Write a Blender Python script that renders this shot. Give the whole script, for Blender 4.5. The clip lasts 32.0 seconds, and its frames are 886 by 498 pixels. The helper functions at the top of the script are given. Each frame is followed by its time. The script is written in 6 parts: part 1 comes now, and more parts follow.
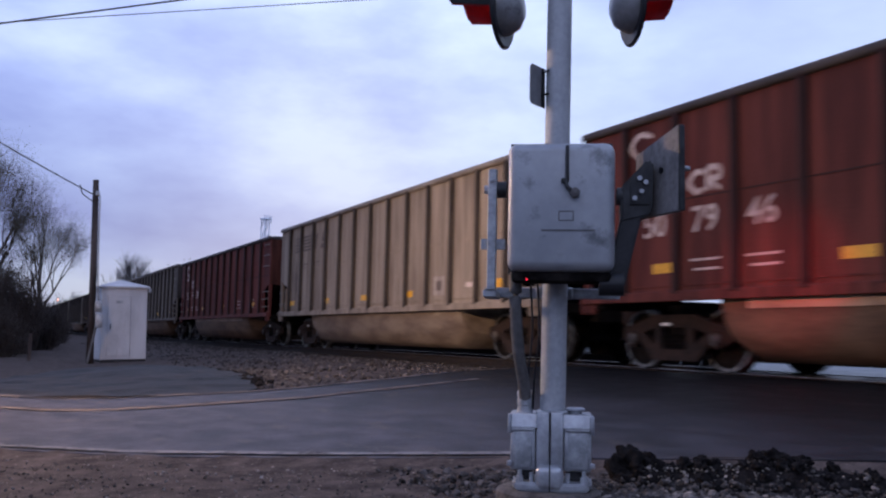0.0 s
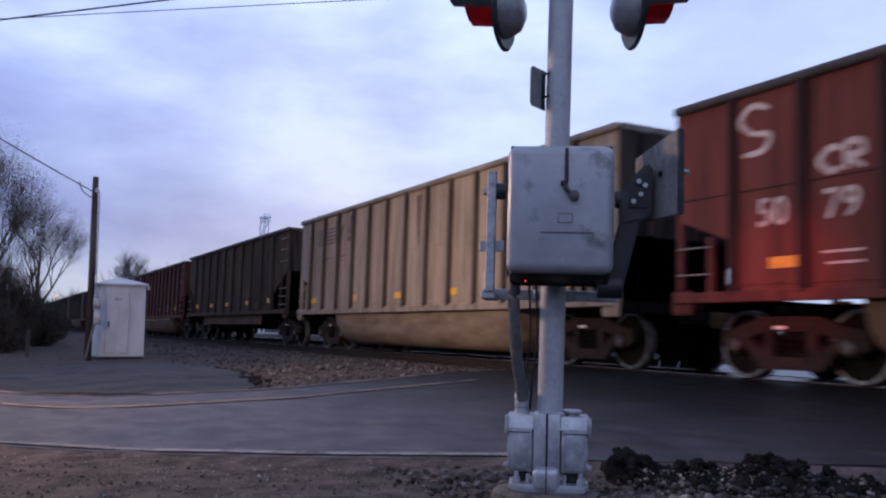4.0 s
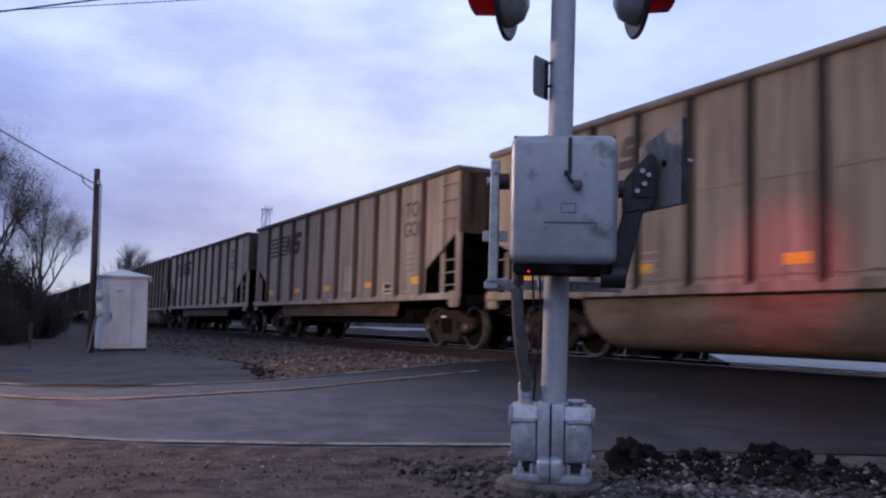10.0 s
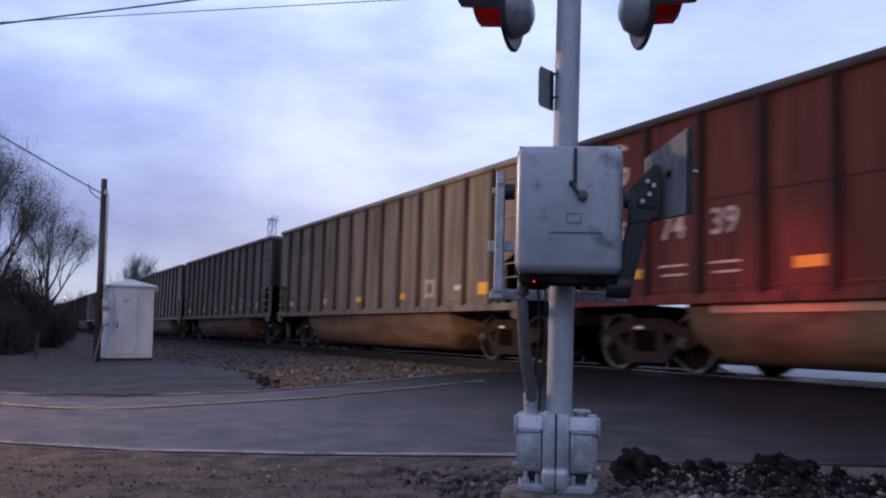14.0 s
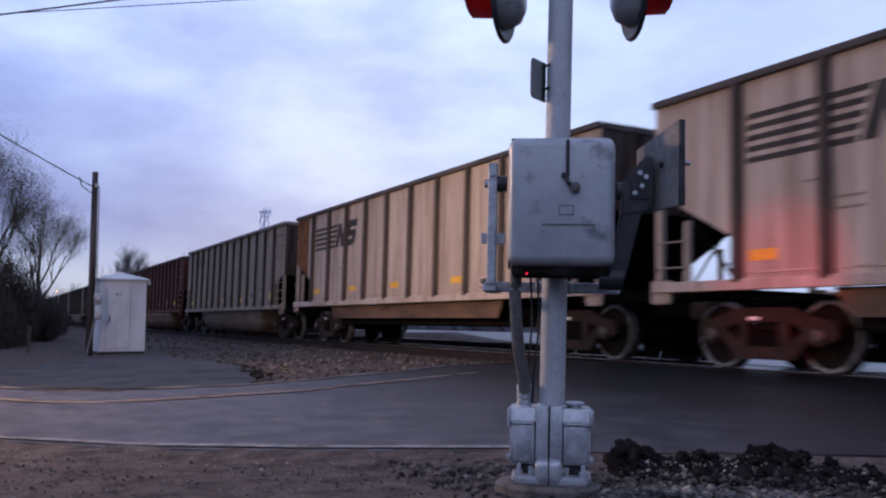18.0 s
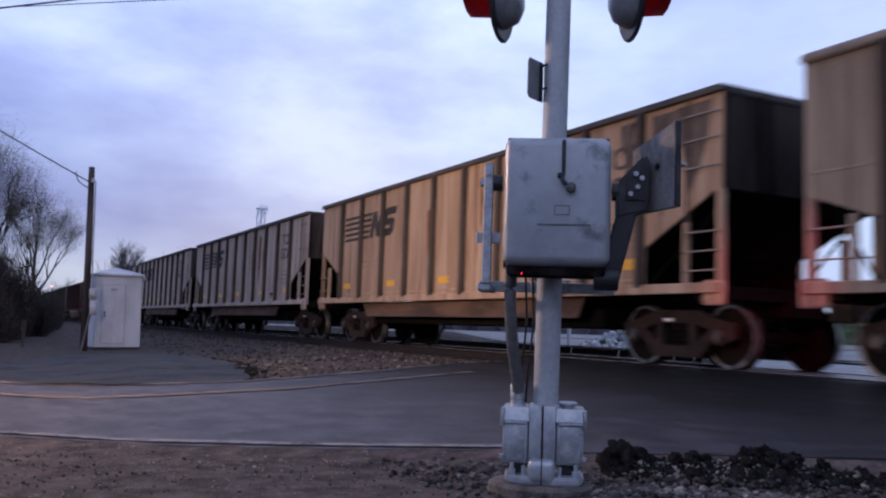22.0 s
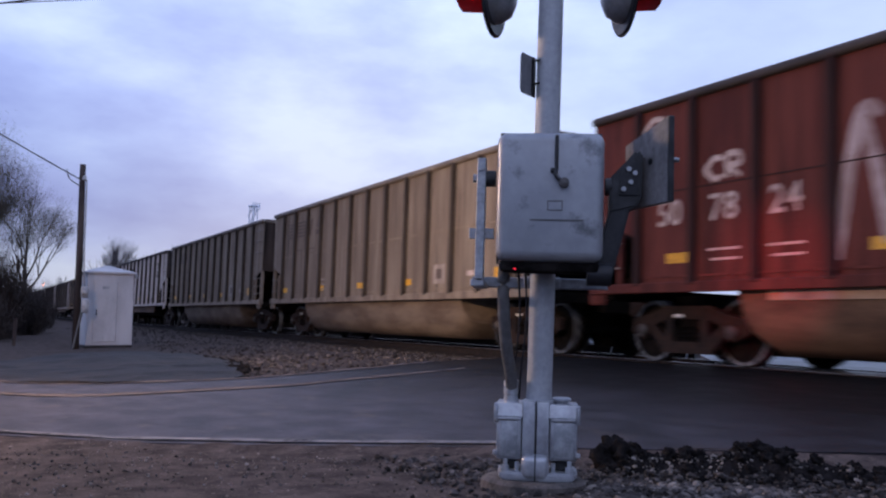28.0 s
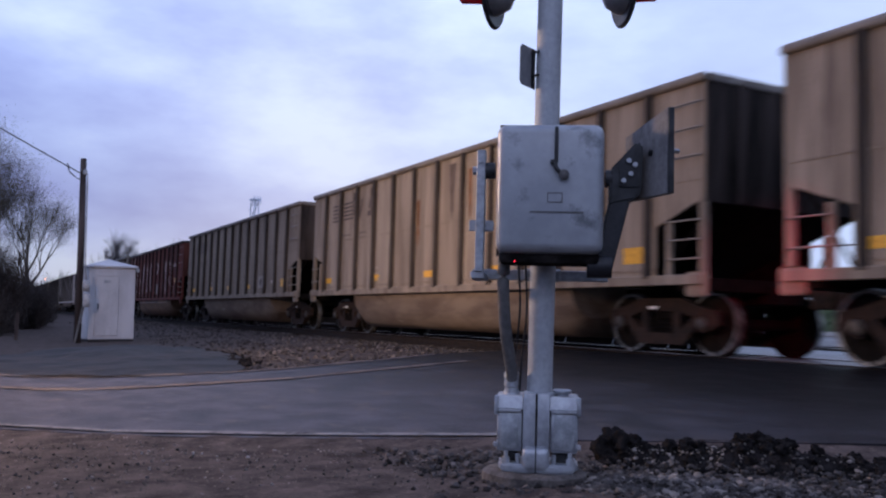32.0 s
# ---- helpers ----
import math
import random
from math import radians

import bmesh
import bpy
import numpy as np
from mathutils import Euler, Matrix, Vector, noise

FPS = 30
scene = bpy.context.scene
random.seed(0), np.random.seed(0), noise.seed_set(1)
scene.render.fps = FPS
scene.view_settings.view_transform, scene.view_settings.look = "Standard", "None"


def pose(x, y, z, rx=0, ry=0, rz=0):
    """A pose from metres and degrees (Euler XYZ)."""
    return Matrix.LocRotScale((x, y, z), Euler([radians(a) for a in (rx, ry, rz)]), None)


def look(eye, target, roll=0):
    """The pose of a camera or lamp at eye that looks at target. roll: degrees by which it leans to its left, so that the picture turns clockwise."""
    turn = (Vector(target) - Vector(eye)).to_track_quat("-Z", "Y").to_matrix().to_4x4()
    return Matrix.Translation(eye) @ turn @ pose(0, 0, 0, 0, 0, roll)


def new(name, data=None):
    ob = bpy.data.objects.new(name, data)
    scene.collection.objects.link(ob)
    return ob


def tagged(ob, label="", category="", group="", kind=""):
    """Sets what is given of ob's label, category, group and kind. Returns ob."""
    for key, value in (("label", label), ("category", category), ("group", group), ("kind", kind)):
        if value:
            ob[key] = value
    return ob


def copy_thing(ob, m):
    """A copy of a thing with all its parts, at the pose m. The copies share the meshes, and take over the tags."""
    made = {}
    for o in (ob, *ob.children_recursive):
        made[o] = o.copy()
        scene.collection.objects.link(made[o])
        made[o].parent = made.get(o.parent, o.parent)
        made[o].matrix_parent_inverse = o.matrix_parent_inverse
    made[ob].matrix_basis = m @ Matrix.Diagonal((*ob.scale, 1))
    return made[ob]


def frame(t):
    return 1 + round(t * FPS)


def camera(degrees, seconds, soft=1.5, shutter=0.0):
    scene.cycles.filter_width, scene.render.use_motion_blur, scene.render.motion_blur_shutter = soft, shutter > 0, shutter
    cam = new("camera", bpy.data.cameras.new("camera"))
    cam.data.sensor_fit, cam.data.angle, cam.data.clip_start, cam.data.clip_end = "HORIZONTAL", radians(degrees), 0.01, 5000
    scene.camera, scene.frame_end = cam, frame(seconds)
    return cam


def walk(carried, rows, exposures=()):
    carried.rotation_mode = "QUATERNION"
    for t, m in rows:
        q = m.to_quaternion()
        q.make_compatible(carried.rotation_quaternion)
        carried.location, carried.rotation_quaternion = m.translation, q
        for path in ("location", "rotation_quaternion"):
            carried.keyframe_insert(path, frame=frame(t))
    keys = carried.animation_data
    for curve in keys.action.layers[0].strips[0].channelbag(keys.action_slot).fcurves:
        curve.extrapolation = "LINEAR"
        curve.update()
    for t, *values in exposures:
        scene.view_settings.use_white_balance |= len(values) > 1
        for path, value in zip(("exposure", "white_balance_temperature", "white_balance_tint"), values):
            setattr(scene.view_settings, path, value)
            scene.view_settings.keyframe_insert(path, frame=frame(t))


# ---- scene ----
cam = camera(53.1, 32.0, soft=2.2, shutter=0.4)
PATH = [
    (0, (0.017, 0.004, 0.42), (0.923, 1.776, 0.617), 1.2),
    (0.5, (0.011, 0.003, 0.419), (0.916, 1.776, 0.616), 1.4),
    (1, (0.015, 0.008, 0.417), (0.923, 1.779, 0.606), 1.5),
    (1.5, (0.018, 0.01, 0.422), (0.93, 1.781, 0.607), 1.5),
    (2, (0.019, 0.008, 0.42), (0.934, 1.778, 0.601), 1.3),
    (2.5, (0.02, 0.005, 0.42), (0.933, 1.775, 0.61), 1.6),
    (3, (0.014, 0.006, 0.425), (0.924, 1.776, 0.619), 1.9),
    (3.5, (0.013, -0.001, 0.423), (0.92, 1.771, 0.621), 1.7),
    (5.5, (0.015, -0.006, 0.423), (0.929, 1.762, 0.617), 2.1),
    (6, (0.011, -0.003, 0.422), (0.925, 1.765, 0.613), 2.0),
    (6.5, (0.007, -0.002, 0.417), (0.917, 1.769, 0.607), 2.0),
    (7, (0.004, 0.001, 0.425), (0.917, 1.77, 0.617), 2.0),
    (7.5, (0.001, -0.001, 0.421), (0.912, 1.769, 0.616), 2.2),
    (8, (-0.002, -0.002, 0.419), (0.904, 1.771, 0.615), 2.2),
    (8.5, (0.002, 0.0, 0.42), (0.912, 1.77, 0.616), 2.0),
    (9, (0.0, 0.0, 0.42), (0.906, 1.773, 0.612), 2.0),
    (9.5, (0.004, 0.001, 0.42), (0.91, 1.774, 0.606), 1.8),
    (10, (0.01, 0.007, 0.419), (0.916, 1.781, 0.597), 1.6),
    (10.5, (0.011, 0.006, 0.416), (0.916, 1.78, 0.593), 1.4),
    (11, (0.015, 0.008, 0.419), (0.917, 1.783, 0.604), 1.6),
    (11.5, (0.01, -0.004, 0.419), (0.914, 1.77, 0.612), 1.8),
    (12, (0.011, -0.003, 0.422), (0.915, 1.77, 0.613), 1.7),
    (12.5, (0.012, -0.003, 0.42), (0.918, 1.771, 0.606), 1.5),
    (13, (0.011, 0.001, 0.419), (0.91, 1.777, 0.606), 1.5),
    (13.5, (0.009, 0.0, 0.421), (0.903, 1.779, 0.61), 1.4),
    (14, (0.004, -0.006, 0.418), (0.897, 1.772, 0.618), 1.7),
    (14.5, (0.002, -0.01, 0.419), (0.903, 1.764, 0.621), 1.9),
    (16.5, (0.006, 0.008, 0.421), (0.909, 1.782, 0.618), 1.9),
    (17, (0.006, 0.002, 0.415), (0.912, 1.775, 0.603), 1.4),
    (17.5, (0.005, 0.002, 0.419), (0.911, 1.777, 0.597), 1.6),
    (18, (0.011, 0.003, 0.423), (0.92, 1.776, 0.605), 1.4),
    (18.5, (0.008, -0.002, 0.419), (0.914, 1.771, 0.608), 1.4),
    (19, (0.008, 0.003, 0.417), (0.913, 1.777, 0.602), 1.2),
    (19.5, (0.015, 0.009, 0.421), (0.923, 1.781, 0.601), 1.3),
    (20, (0.011, 0.008, 0.42), (0.923, 1.778, 0.604), 1.4),
    (20.5, (0.016, 0.011, 0.418), (0.929, 1.781, 0.6), 1.6),
    (21, (0.015, 0.01, 0.419), (0.933, 1.778, 0.6), 1.9),
    (21.5, (0.014, 0.004, 0.419), (0.924, 1.775, 0.602), 2.0),
    (22, (0.016, 0.0, 0.422), (0.932, 1.769, 0.602), 2.0),
    (22.5, (0.022, 0.007, 0.416), (0.937, 1.777, 0.595), 2.0),
    (23, (0.026, 0.008, 0.422), (0.949, 1.773, 0.605), 1.8),
    (23.5, (0.02, 0.006, 0.416), (0.939, 1.773, 0.601), 2.2),
    (24, (0.023, 0.006, 0.42), (0.947, 1.771, 0.598), 2.3),
    (24.5, (0.024, 0.003, 0.419), (0.95, 1.768, 0.595), 2.3),
    (25, (0.028, 0.007, 0.418), (0.956, 1.769, 0.594), 2.2),
    (25.5, (0.028, 0.005, 0.419), (0.96, 1.765, 0.6), 2.2),
    (27.5, (0.024, 0.018, 0.42), (0.96, 1.777, 0.591), 2.2),
    (28, (0.024, 0.015, 0.417), (0.955, 1.777, 0.591), 1.8),
    (28.5, (0.02, 0.013, 0.418), (0.948, 1.775, 0.596), 1.8),
    (29, (0.018, 0.007, 0.419), (0.949, 1.768, 0.596), 1.8),
    (29.5, (0.017, 0.011, 0.418), (0.947, 1.772, 0.595), 2.0),
    (30, (0.017, 0.012, 0.416), (0.948, 1.774, 0.588), 1.9),
    (30.5, (0.022, 0.016, 0.413), (0.951, 1.779, 0.582), 1.7),
    (31, (0.03, 0.02, 0.415), (0.961, 1.783, 0.58), 1.5),
    (31.5, (0.029, 0.016, 0.41), (0.96, 1.779, 0.573), 1.7),
    (32, (0.033, 0.016, 0.415), (0.962, 1.78, 0.573), 1.6),
]
walk(cam, [(t, look(e, g, r)) for t, e, g, r in PATH])

# ---- world and light ----
world = bpy.data.worlds.new("world")
scene.world = world
world.use_nodes = True
wn, wl = world.node_tree.nodes, world.node_tree.links
wn.clear()
w_out, w_bg = wn.new("ShaderNodeOutputWorld"), wn.new("ShaderNodeBackground")
w_sky = wn.new("ShaderNodeTexSky")
w_sky.sky_type, w_sky.sun_disc = "NISHITA", False
w_sky.sun_elevation, w_sky.sun_rotation = radians(12), radians(20)
w_tc, w_map, w_noise, w_ramp = wn.new("ShaderNodeTexCoord"), wn.new("ShaderNodeMapping"), wn.new("ShaderNodeTexNoise"), wn.new("ShaderNodeValToRGB")
w_map.inputs["Scale"].default_value = (1.0, 1.0, 2.4)
w_map.inputs["Location"].default_value = (0.35, 0.1, 0.2)
w_noise.inputs["Scale"].default_value, w_noise.inputs["Detail"].default_value = 2.6, 6
w_noise.inputs["Roughness"].default_value = 0.52
w_ramp.color_ramp.elements[0].position, w_ramp.color_ramp.elements[0].color = 0.36, (0.235, 0.30, 0.69, 1)
w_ramp.color_ramp.elements[1].position, w_ramp.color_ramp.elements[1].color = 0.62, (0.57, 0.695, 1.0, 1)
w_mid = w_ramp.color_ramp.elements.new(0.5)
w_mid.color = (0.385, 0.49, 0.89, 1)
w_sep, w_grad, w_mul = wn.new("ShaderNodeSeparateXYZ"), wn.new("ShaderNodeMapRange"), wn.new("ShaderNodeMix")
w_grad.inputs["From Min"].default_value, w_grad.inputs["From Max"].default_value = -0.02, 0.36
w_grad.inputs["To Min"].default_value, w_grad.inputs["To Max"].default_value = 0.50, 1.09
w_mul.data_type, w_mul.blend_type = "RGBA", "MULTIPLY"
w_mul.inputs["Factor"].default_value = 1.0
w_east, w_pale = wn.new("ShaderNodeMapRange"), wn.new("ShaderNodeMix")
w_east.inputs["From Min"].default_value, w_east.inputs["From Max"].default_value = 0.40, 0.80
w_pale.data_type = "RGBA"
w_pale.inputs[7].default_value = (0.60, 0.72, 1.0, 1)
w_mix = wn.new("ShaderNodeMix")
w_mix.data_type = "RGBA"
w_mix.inputs["Factor"].default_value = 0.004
wl.new(w_tc.outputs["Generated"], w_map.inputs["Vector"])
wl.new(w_map.outputs["Vector"], w_noise.inputs["Vector"])
wl.new(w_noise.outputs["Fac"], w_ramp.inputs["Fac"])
wl.new(w_tc.outputs["Generated"], w_sep.inputs["Vector"])
wl.new(w_sep.outputs["Z"], w_grad.inputs["Value"])
wl.new(w_ramp.outputs["Color"], w_mul.inputs[6])
wl.new(w_grad.outputs["Result"], w_mul.inputs[7])
w_east.inputs["To Max"].default_value = 0.62
wl.new(w_sep.outputs["X"], w_east.inputs["Value"])
wl.new(w_east.outputs["Result"], w_pale.inputs["Factor"])
wl.new(w_mul.outputs[2], w_pale.inputs[6])
wl.new(w_pale.outputs[2], w_mix.inputs[6])
wl.new(w_sky.outputs["Color"], w_mix.inputs[7])
wl.new(w_mix.outputs[2], w_bg.inputs["Color"])
w_bg.inputs["Strength"].default_value = 1.22
wl.new(w_bg.outputs["Background"], w_out.inputs["Surface"])


def lamp(name, kind, energy, colour, m, **settings):
    data = bpy.data.lights.new(name, kind)
    data.energy, data.color = energy, colour
    for key, value in settings.items():
        setattr(data, key, value)
    ob = new(name, data)
    ob.matrix_world = m
    return ob


lamp("sun", "SUN", 0.15, (1.0, 0.93, 0.86), look((-8, -12, 9), (0, 0, 0)), angle=radians(25))
# the street lamp over the road, out of sight, that warms the near ground and the cars
lamp("street_lamp", "POINT", 1550, (1.0, 0.66, 0.43), pose(-2.4, 10.3, 2.9), shadow_soft_size=0.3)
# added fill spot at the same point, brightens the sides of the cars
lamp("street_lamp_beam", "SPOT", 4300, (1.0, 0.70, 0.48), look((-2.4, 10.3, 2.9), (8.55, 18.0, 2.3)), spot_size=radians(54), spot_blend=1.0, shadow_soft_size=0.3)
# the red crossing flashers that face the track
lamp("flasher_beam", "SPOT", 1600, (1.0, 0.03, 0.07), look((3.1, 3.75, 2.12), (8.55, 7.7, 1.20)), spot_size=radians(19), spot_blend=1.0, shadow_soft_size=0.1)
scene.view_settings.exposure = 0.0


# ---- materials ----
def material(name, dark, light, scale=6.0, stretch=(1, 1, 1), rough=0.75, metal=0.0, bump=0.15, fine=40.0, vary=0.0, spots=None, spot_at=0.62, spot_scale=3.0, turn=0.0, low=0.54, high=0.80, spec=0.3, grime=None):
    """Two scales of noise between two colours; spots: a third colour in patches; vary: how far repeats differ."""
    mat = bpy.data.materials.new(name)
    mat.use_nodes = True
    n, l = mat.node_tree.nodes, mat.node_tree.links
    shader = n["Principled BSDF"]
    tc, mp = n.new("ShaderNodeTexCoord"), n.new("ShaderNodeMapping")
    mp.inputs["Scale"].default_value, mp.inputs["Rotation"].default_value = stretch, (0, 0, radians(turn))
    info = n.new("ShaderNodeObjectInfo")
    off = n.new("ShaderNodeVectorMath")
    off.operation = "MULTIPLY_ADD"
    off.inputs[1].default_value = (23.0, 57.0, 31.0) if vary else (0, 0, 0)
    l.new(info.outputs["Random"], off.inputs[0])
    l.new(tc.outputs["Object"], mp.inputs["Vector"])
    l.new(mp.outputs["Vector"], off.inputs[2])
    big, small = n.new("ShaderNodeTexNoise"), n.new("ShaderNodeTexNoise")
    big.inputs["Scale"].default_value, big.inputs["Detail"].default_value, big.inputs["Roughness"].default_value = scale, 5, 0.6
    small.inputs["Scale"].default_value, small.inputs["Detail"].default_value = fine, 3
    l.new(off.outputs["Vector"], big.inputs["Vector"])
    l.new(tc.outputs["Object"], small.inputs["Vector"])
    add = n.new("ShaderNodeMath")
    add.operation = "MULTIPLY_ADD"
    add.inputs[1].default_value = 0.35
    l.new(small.outputs["Fac"], add.inputs[0])
    l.new(big.outputs["Fac"], add.inputs[2])
    ramp = n.new("ShaderNodeValToRGB")
    ramp.color_ramp.elements[0].position, ramp.color_ramp.elements[0].color = low, (*dark, 1)
    ramp.color_ramp.elements[1].position, ramp.color_ramp.elements[1].color = high, (*light, 1)
    l.new(add.outputs["Value"], ramp.inputs["Fac"])
    colour = ramp.outputs["Color"]
    if spots:
        patch, step, mix = n.new("ShaderNodeTexNoise"), n.new("ShaderNodeMapRange"), n.new("ShaderNodeMix")
        patch.inputs["Scale"].default_value, patch.inputs["Detail"].default_value, patch.inputs["Roughness"].default_value = spot_scale, 8, 0.7
        step.inputs["From Min"].default_value, step.inputs["From Max"].default_value = spot_at - 0.04, spot_at + 0.08
        mix.data_type = "RGBA"
        mix.inputs[7].default_value = (*spots, 1)
        l.new(off.outputs["Vector"], patch.inputs["Vector"])
        l.new(patch.outputs["Fac"], step.inputs["Value"])
        l.new(step.outputs["Result"], mix.inputs["Factor"])
        l.new(colour, mix.inputs[6])
        colour = mix.outputs[2]
    if grime:
        # narrow dark runs down the sheet
        run_map, run, edge, over = n.new("ShaderNodeMapping"), n.new("ShaderNodeTexNoise"), n.new("ShaderNodeMapRange"), n.new("ShaderNodeMix")
        run_map.inputs["Scale"].default_value = (5.5, 5.5, 0.35)
        run.inputs["Scale"].default_value, run.inputs["Detail"].default_value, run.inputs["Roughness"].default_value = 1.0, 7, 0.68
        edge.inputs["From Min"].default_value, edge.inputs["From Max"].default_value, edge.inputs["To Max"].default_value = 0.50, 0.74, 0.55
        over.data_type = "RGBA"
        over.inputs[7].default_value = (*grime, 1)
        shift = n.new("ShaderNodeVectorMath")
        shift.operation = "MULTIPLY_ADD"
        shift.inputs[1].default_value = (41.0, 73.0, 19.0)
        l.new(info.outputs["Random"], shift.inputs[0])
        l.new(tc.outputs["Object"], run_map.inputs["Vector"])
        l.new(run_map.outputs["Vector"], shift.inputs[2])
        l.new(shift.outputs["Vector"], run.inputs["Vector"])
        l.new(run.outputs["Fac"], edge.inputs["Value"])
        l.new(edge.outputs["Result"], over.inputs["Factor"])
        l.new(colour, over.inputs[6])
        colour = over.outputs[2]
    if vary:
        hsv, rng = n.new("ShaderNodeHueSaturation"), n.new("ShaderNodeMapRange")
        rng.inputs["To Min"].default_value, rng.inputs["To Max"].default_value = 1 - vary, 1 + vary
        l.new(info.outputs["Random"], rng.inputs["Value"])
        l.new(rng.outputs["Result"], hsv.inputs["Value"])
        l.new(colour, hsv.inputs["Color"])
        colour = hsv.outputs["Color"]
    l.new(colour, shader.inputs["Base Color"])
    rr = n.new("ShaderNodeMapRange")
    rr.inputs["To Min"].default_value, rr.inputs["To Max"].default_value = max(0.02, rough - 0.12), min(1, rough + 0.12)
    l.new(big.outputs["Fac"], rr.inputs["Value"])
    l.new(rr.outputs["Result"], shader.inputs["Roughness"])
    shader.inputs["Metallic"].default_value = metal
    shader.inputs["Specular IOR Level"].default_value = spec
    if bump:
        bp = n.new("ShaderNodeBump")
        bp.inputs["Strength"].default_value, bp.inputs["Distance"].default_value = bump, 0.02
        l.new(add.outputs["Value"], bp.inputs["Height"])
        l.new(bp.outputs["Normal"], shader.inputs["Normal"])
    return mat


def glowing(name, colour, strength):
    mat = bpy.data.materials.new(name)
    mat.use_nodes = True
    shader = mat.node_tree.nodes["Principled BSDF"]
    shader.inputs["Base Color"].default_value = (*colour, 1)
    shader.inputs["Emission Color"].default_value = (*colour, 1)
    shader.inputs["Emission Strength"].default_value = strength
    return mat


STREAK = (1.6, 1.6, 0.16)
TAN = material("weathered_tan_paint", (0.160, 0.124, 0.097), (0.268, 0.217, 0.174), 2.2, STREAK, 0.8, vary=0.12, spots=(0.10, 0.075, 0.062), spot_at=0.61, spot_scale=1.6, spec=0.12, grime=(0.060, 0.045, 0.038))
GREY = material("sooty_grey_tan_paint", (0.095, 0.074, 0.060), (0.178, 0.142, 0.118), 2.2, STREAK, 0.8, vary=0.14, spots=(0.06, 0.05, 0.042), spot_at=0.59, spot_scale=1.6, spec=0.12, grime=(0.040, 0.032, 0.028))
CREAM = material("weathered_cream_paint", (0.245, 0.185, 0.153), (0.395, 0.318, 0.275), 2.2, STREAK, 0.75, vary=0.12, spots=(0.17, 0.09, 0.05), spot_at=0.64, spot_scale=1.5, spec=0.12, grime=(0.095, 0.065, 0.050))
PALE = material("clean_cream_paint", (0.41, 0.332, 0.290), (0.58, 0.49, 0.435), 2.2, STREAK, 0.75, vary=0.06, spots=(0.24, 0.16, 0.12), spot_at=0.68, spot_scale=1.5, spec=0.12, grime=(0.16, 0.12, 0.10))
OCHRE = material("rust_washed_ochre_paint", (0.250, 0.160, 0.106), (0.395, 0.275, 0.196), 2.2, STREAK, 0.78, vary=0.06, spots=(0.145, 0.075, 0.042), spot_at=0.60, spot_scale=1.5, spec=0.12, grime=(0.085, 0.055, 0.040))
BUFF = material("sooty_buff_paint", (0.185, 0.145, 0.124), (0.30, 0.248, 0.220), 2.2, STREAK, 0.78, vary=0.06, spots=(0.12, 0.085, 0.068), spot_at=0.62, spot_scale=1.5, spec=0.12, grime=(0.075, 0.056, 0.047))
BROWN = material("rusty_brown_paint", (0.033, 0.0205, 0.016), (0.092, 0.057, 0.043), 2.2, STREAK, 0.85, vary=0.12, spots=(0.024, 0.018, 0.015), spot_at=0.56, spot_scale=1.5, spec=0.1, grime=(0.018, 0.013, 0.011))
RED = material("oxide_red_paint", (0.066, 0.0165, 0.0135), (0.138, 0.038, 0.029), 2.2, STREAK, 0.7, vary=0.12, spots=(0.035, 0.013, 0.010), spot_at=0.60, spot_scale=1.6, spec=0.15, grime=(0.030, 0.010, 0.008))
# ribs: a darker tone of each body colour
RIB_TAN = material("dark_tan_rib", (0.022, 0.016, 0.013), (0.058, 0.044, 0.036), 3.0, STREAK, 0.85)
RIB_CREAM = material("dark_cream_rib", (0.028, 0.020, 0.016), (0.072, 0.054, 0.044), 3.0, STREAK, 0.85)
RIB_BROWN = material("dark_brown_rib", (0.017, 0.0115, 0.009), (0.045, 0.03, 0.022), 3.0, STREAK, 0.85)
RIB_RED = material("dark_red_rib", (0.016, 0.006, 0.005), (0.042, 0.013, 0.011), 3.0, STREAK, 0.8)
CHORD_LIGHT = material("worn_steel_chord", (0.112, 0.091, 0.077), (0.21, 0.182, 0.161), 3.0, (1, 0.3, 1), 0.6)
CHORD_DARK = material("dark_chord", (0.03, 0.025, 0.025), (0.07, 0.055, 0.05), 3.0, (1, 0.3, 1), 0.7)
TUB_TAN = material("dusty_tub", (0.10, 0.070, 0.053), (0.19, 0.145, 0.112), 2.0, (1, 0.4, 1.5), 0.75, vary=0.08, spots=(0.40, 0.36, 0.32), spot_at=0.67)
TUB_RUST = material("rusty_tub", (0.070, 0.039, 0.025), (0.155, 0.092, 0.058), 2.0, (1, 0.4, 1.5), 0.7, vary=0.05)
BEAM_RUST = material("dark_rusty_beam", (0.045, 0.026, 0.018), (0.12, 0.070, 0.046), 2.0, (1, 0.4, 1.5), 0.8, vary=0.1)
CAP_STEEL = material("worn_bearing_cap", (0.03, 0.026, 0.024), (0.14, 0.125, 0.115), 9.0, rough=0.4, metal=0.5)
# car ends: darker than the side sheets, with a near-black patch
DARK_END = material("dark_car_end", (0.011, 0.009, 0.0085), (0.064, 0.050, 0.045), 2.5, STREAK, 0.9, spec=0.08, vary=0.1)
END_BLACK = material("black_end_patch", (0.006, 0.005, 0.0046), (0.026, 0.021, 0.019), 2.0, STREAK, 0.95, spec=0.04, vary=0.1)
RED_END = material("dark_red_car_end", (0.026, 0.0115, 0.009), (0.098, 0.034, 0.026), 2.5, STREAK, 0.9, spec=0.08, vary=0.1)
PATCH = material("cleaner_paint_patch", (0.20, 0.165, 0.145), (0.36, 0.31, 0.28), 3.0, STREAK, 0.8, spec=0.12)
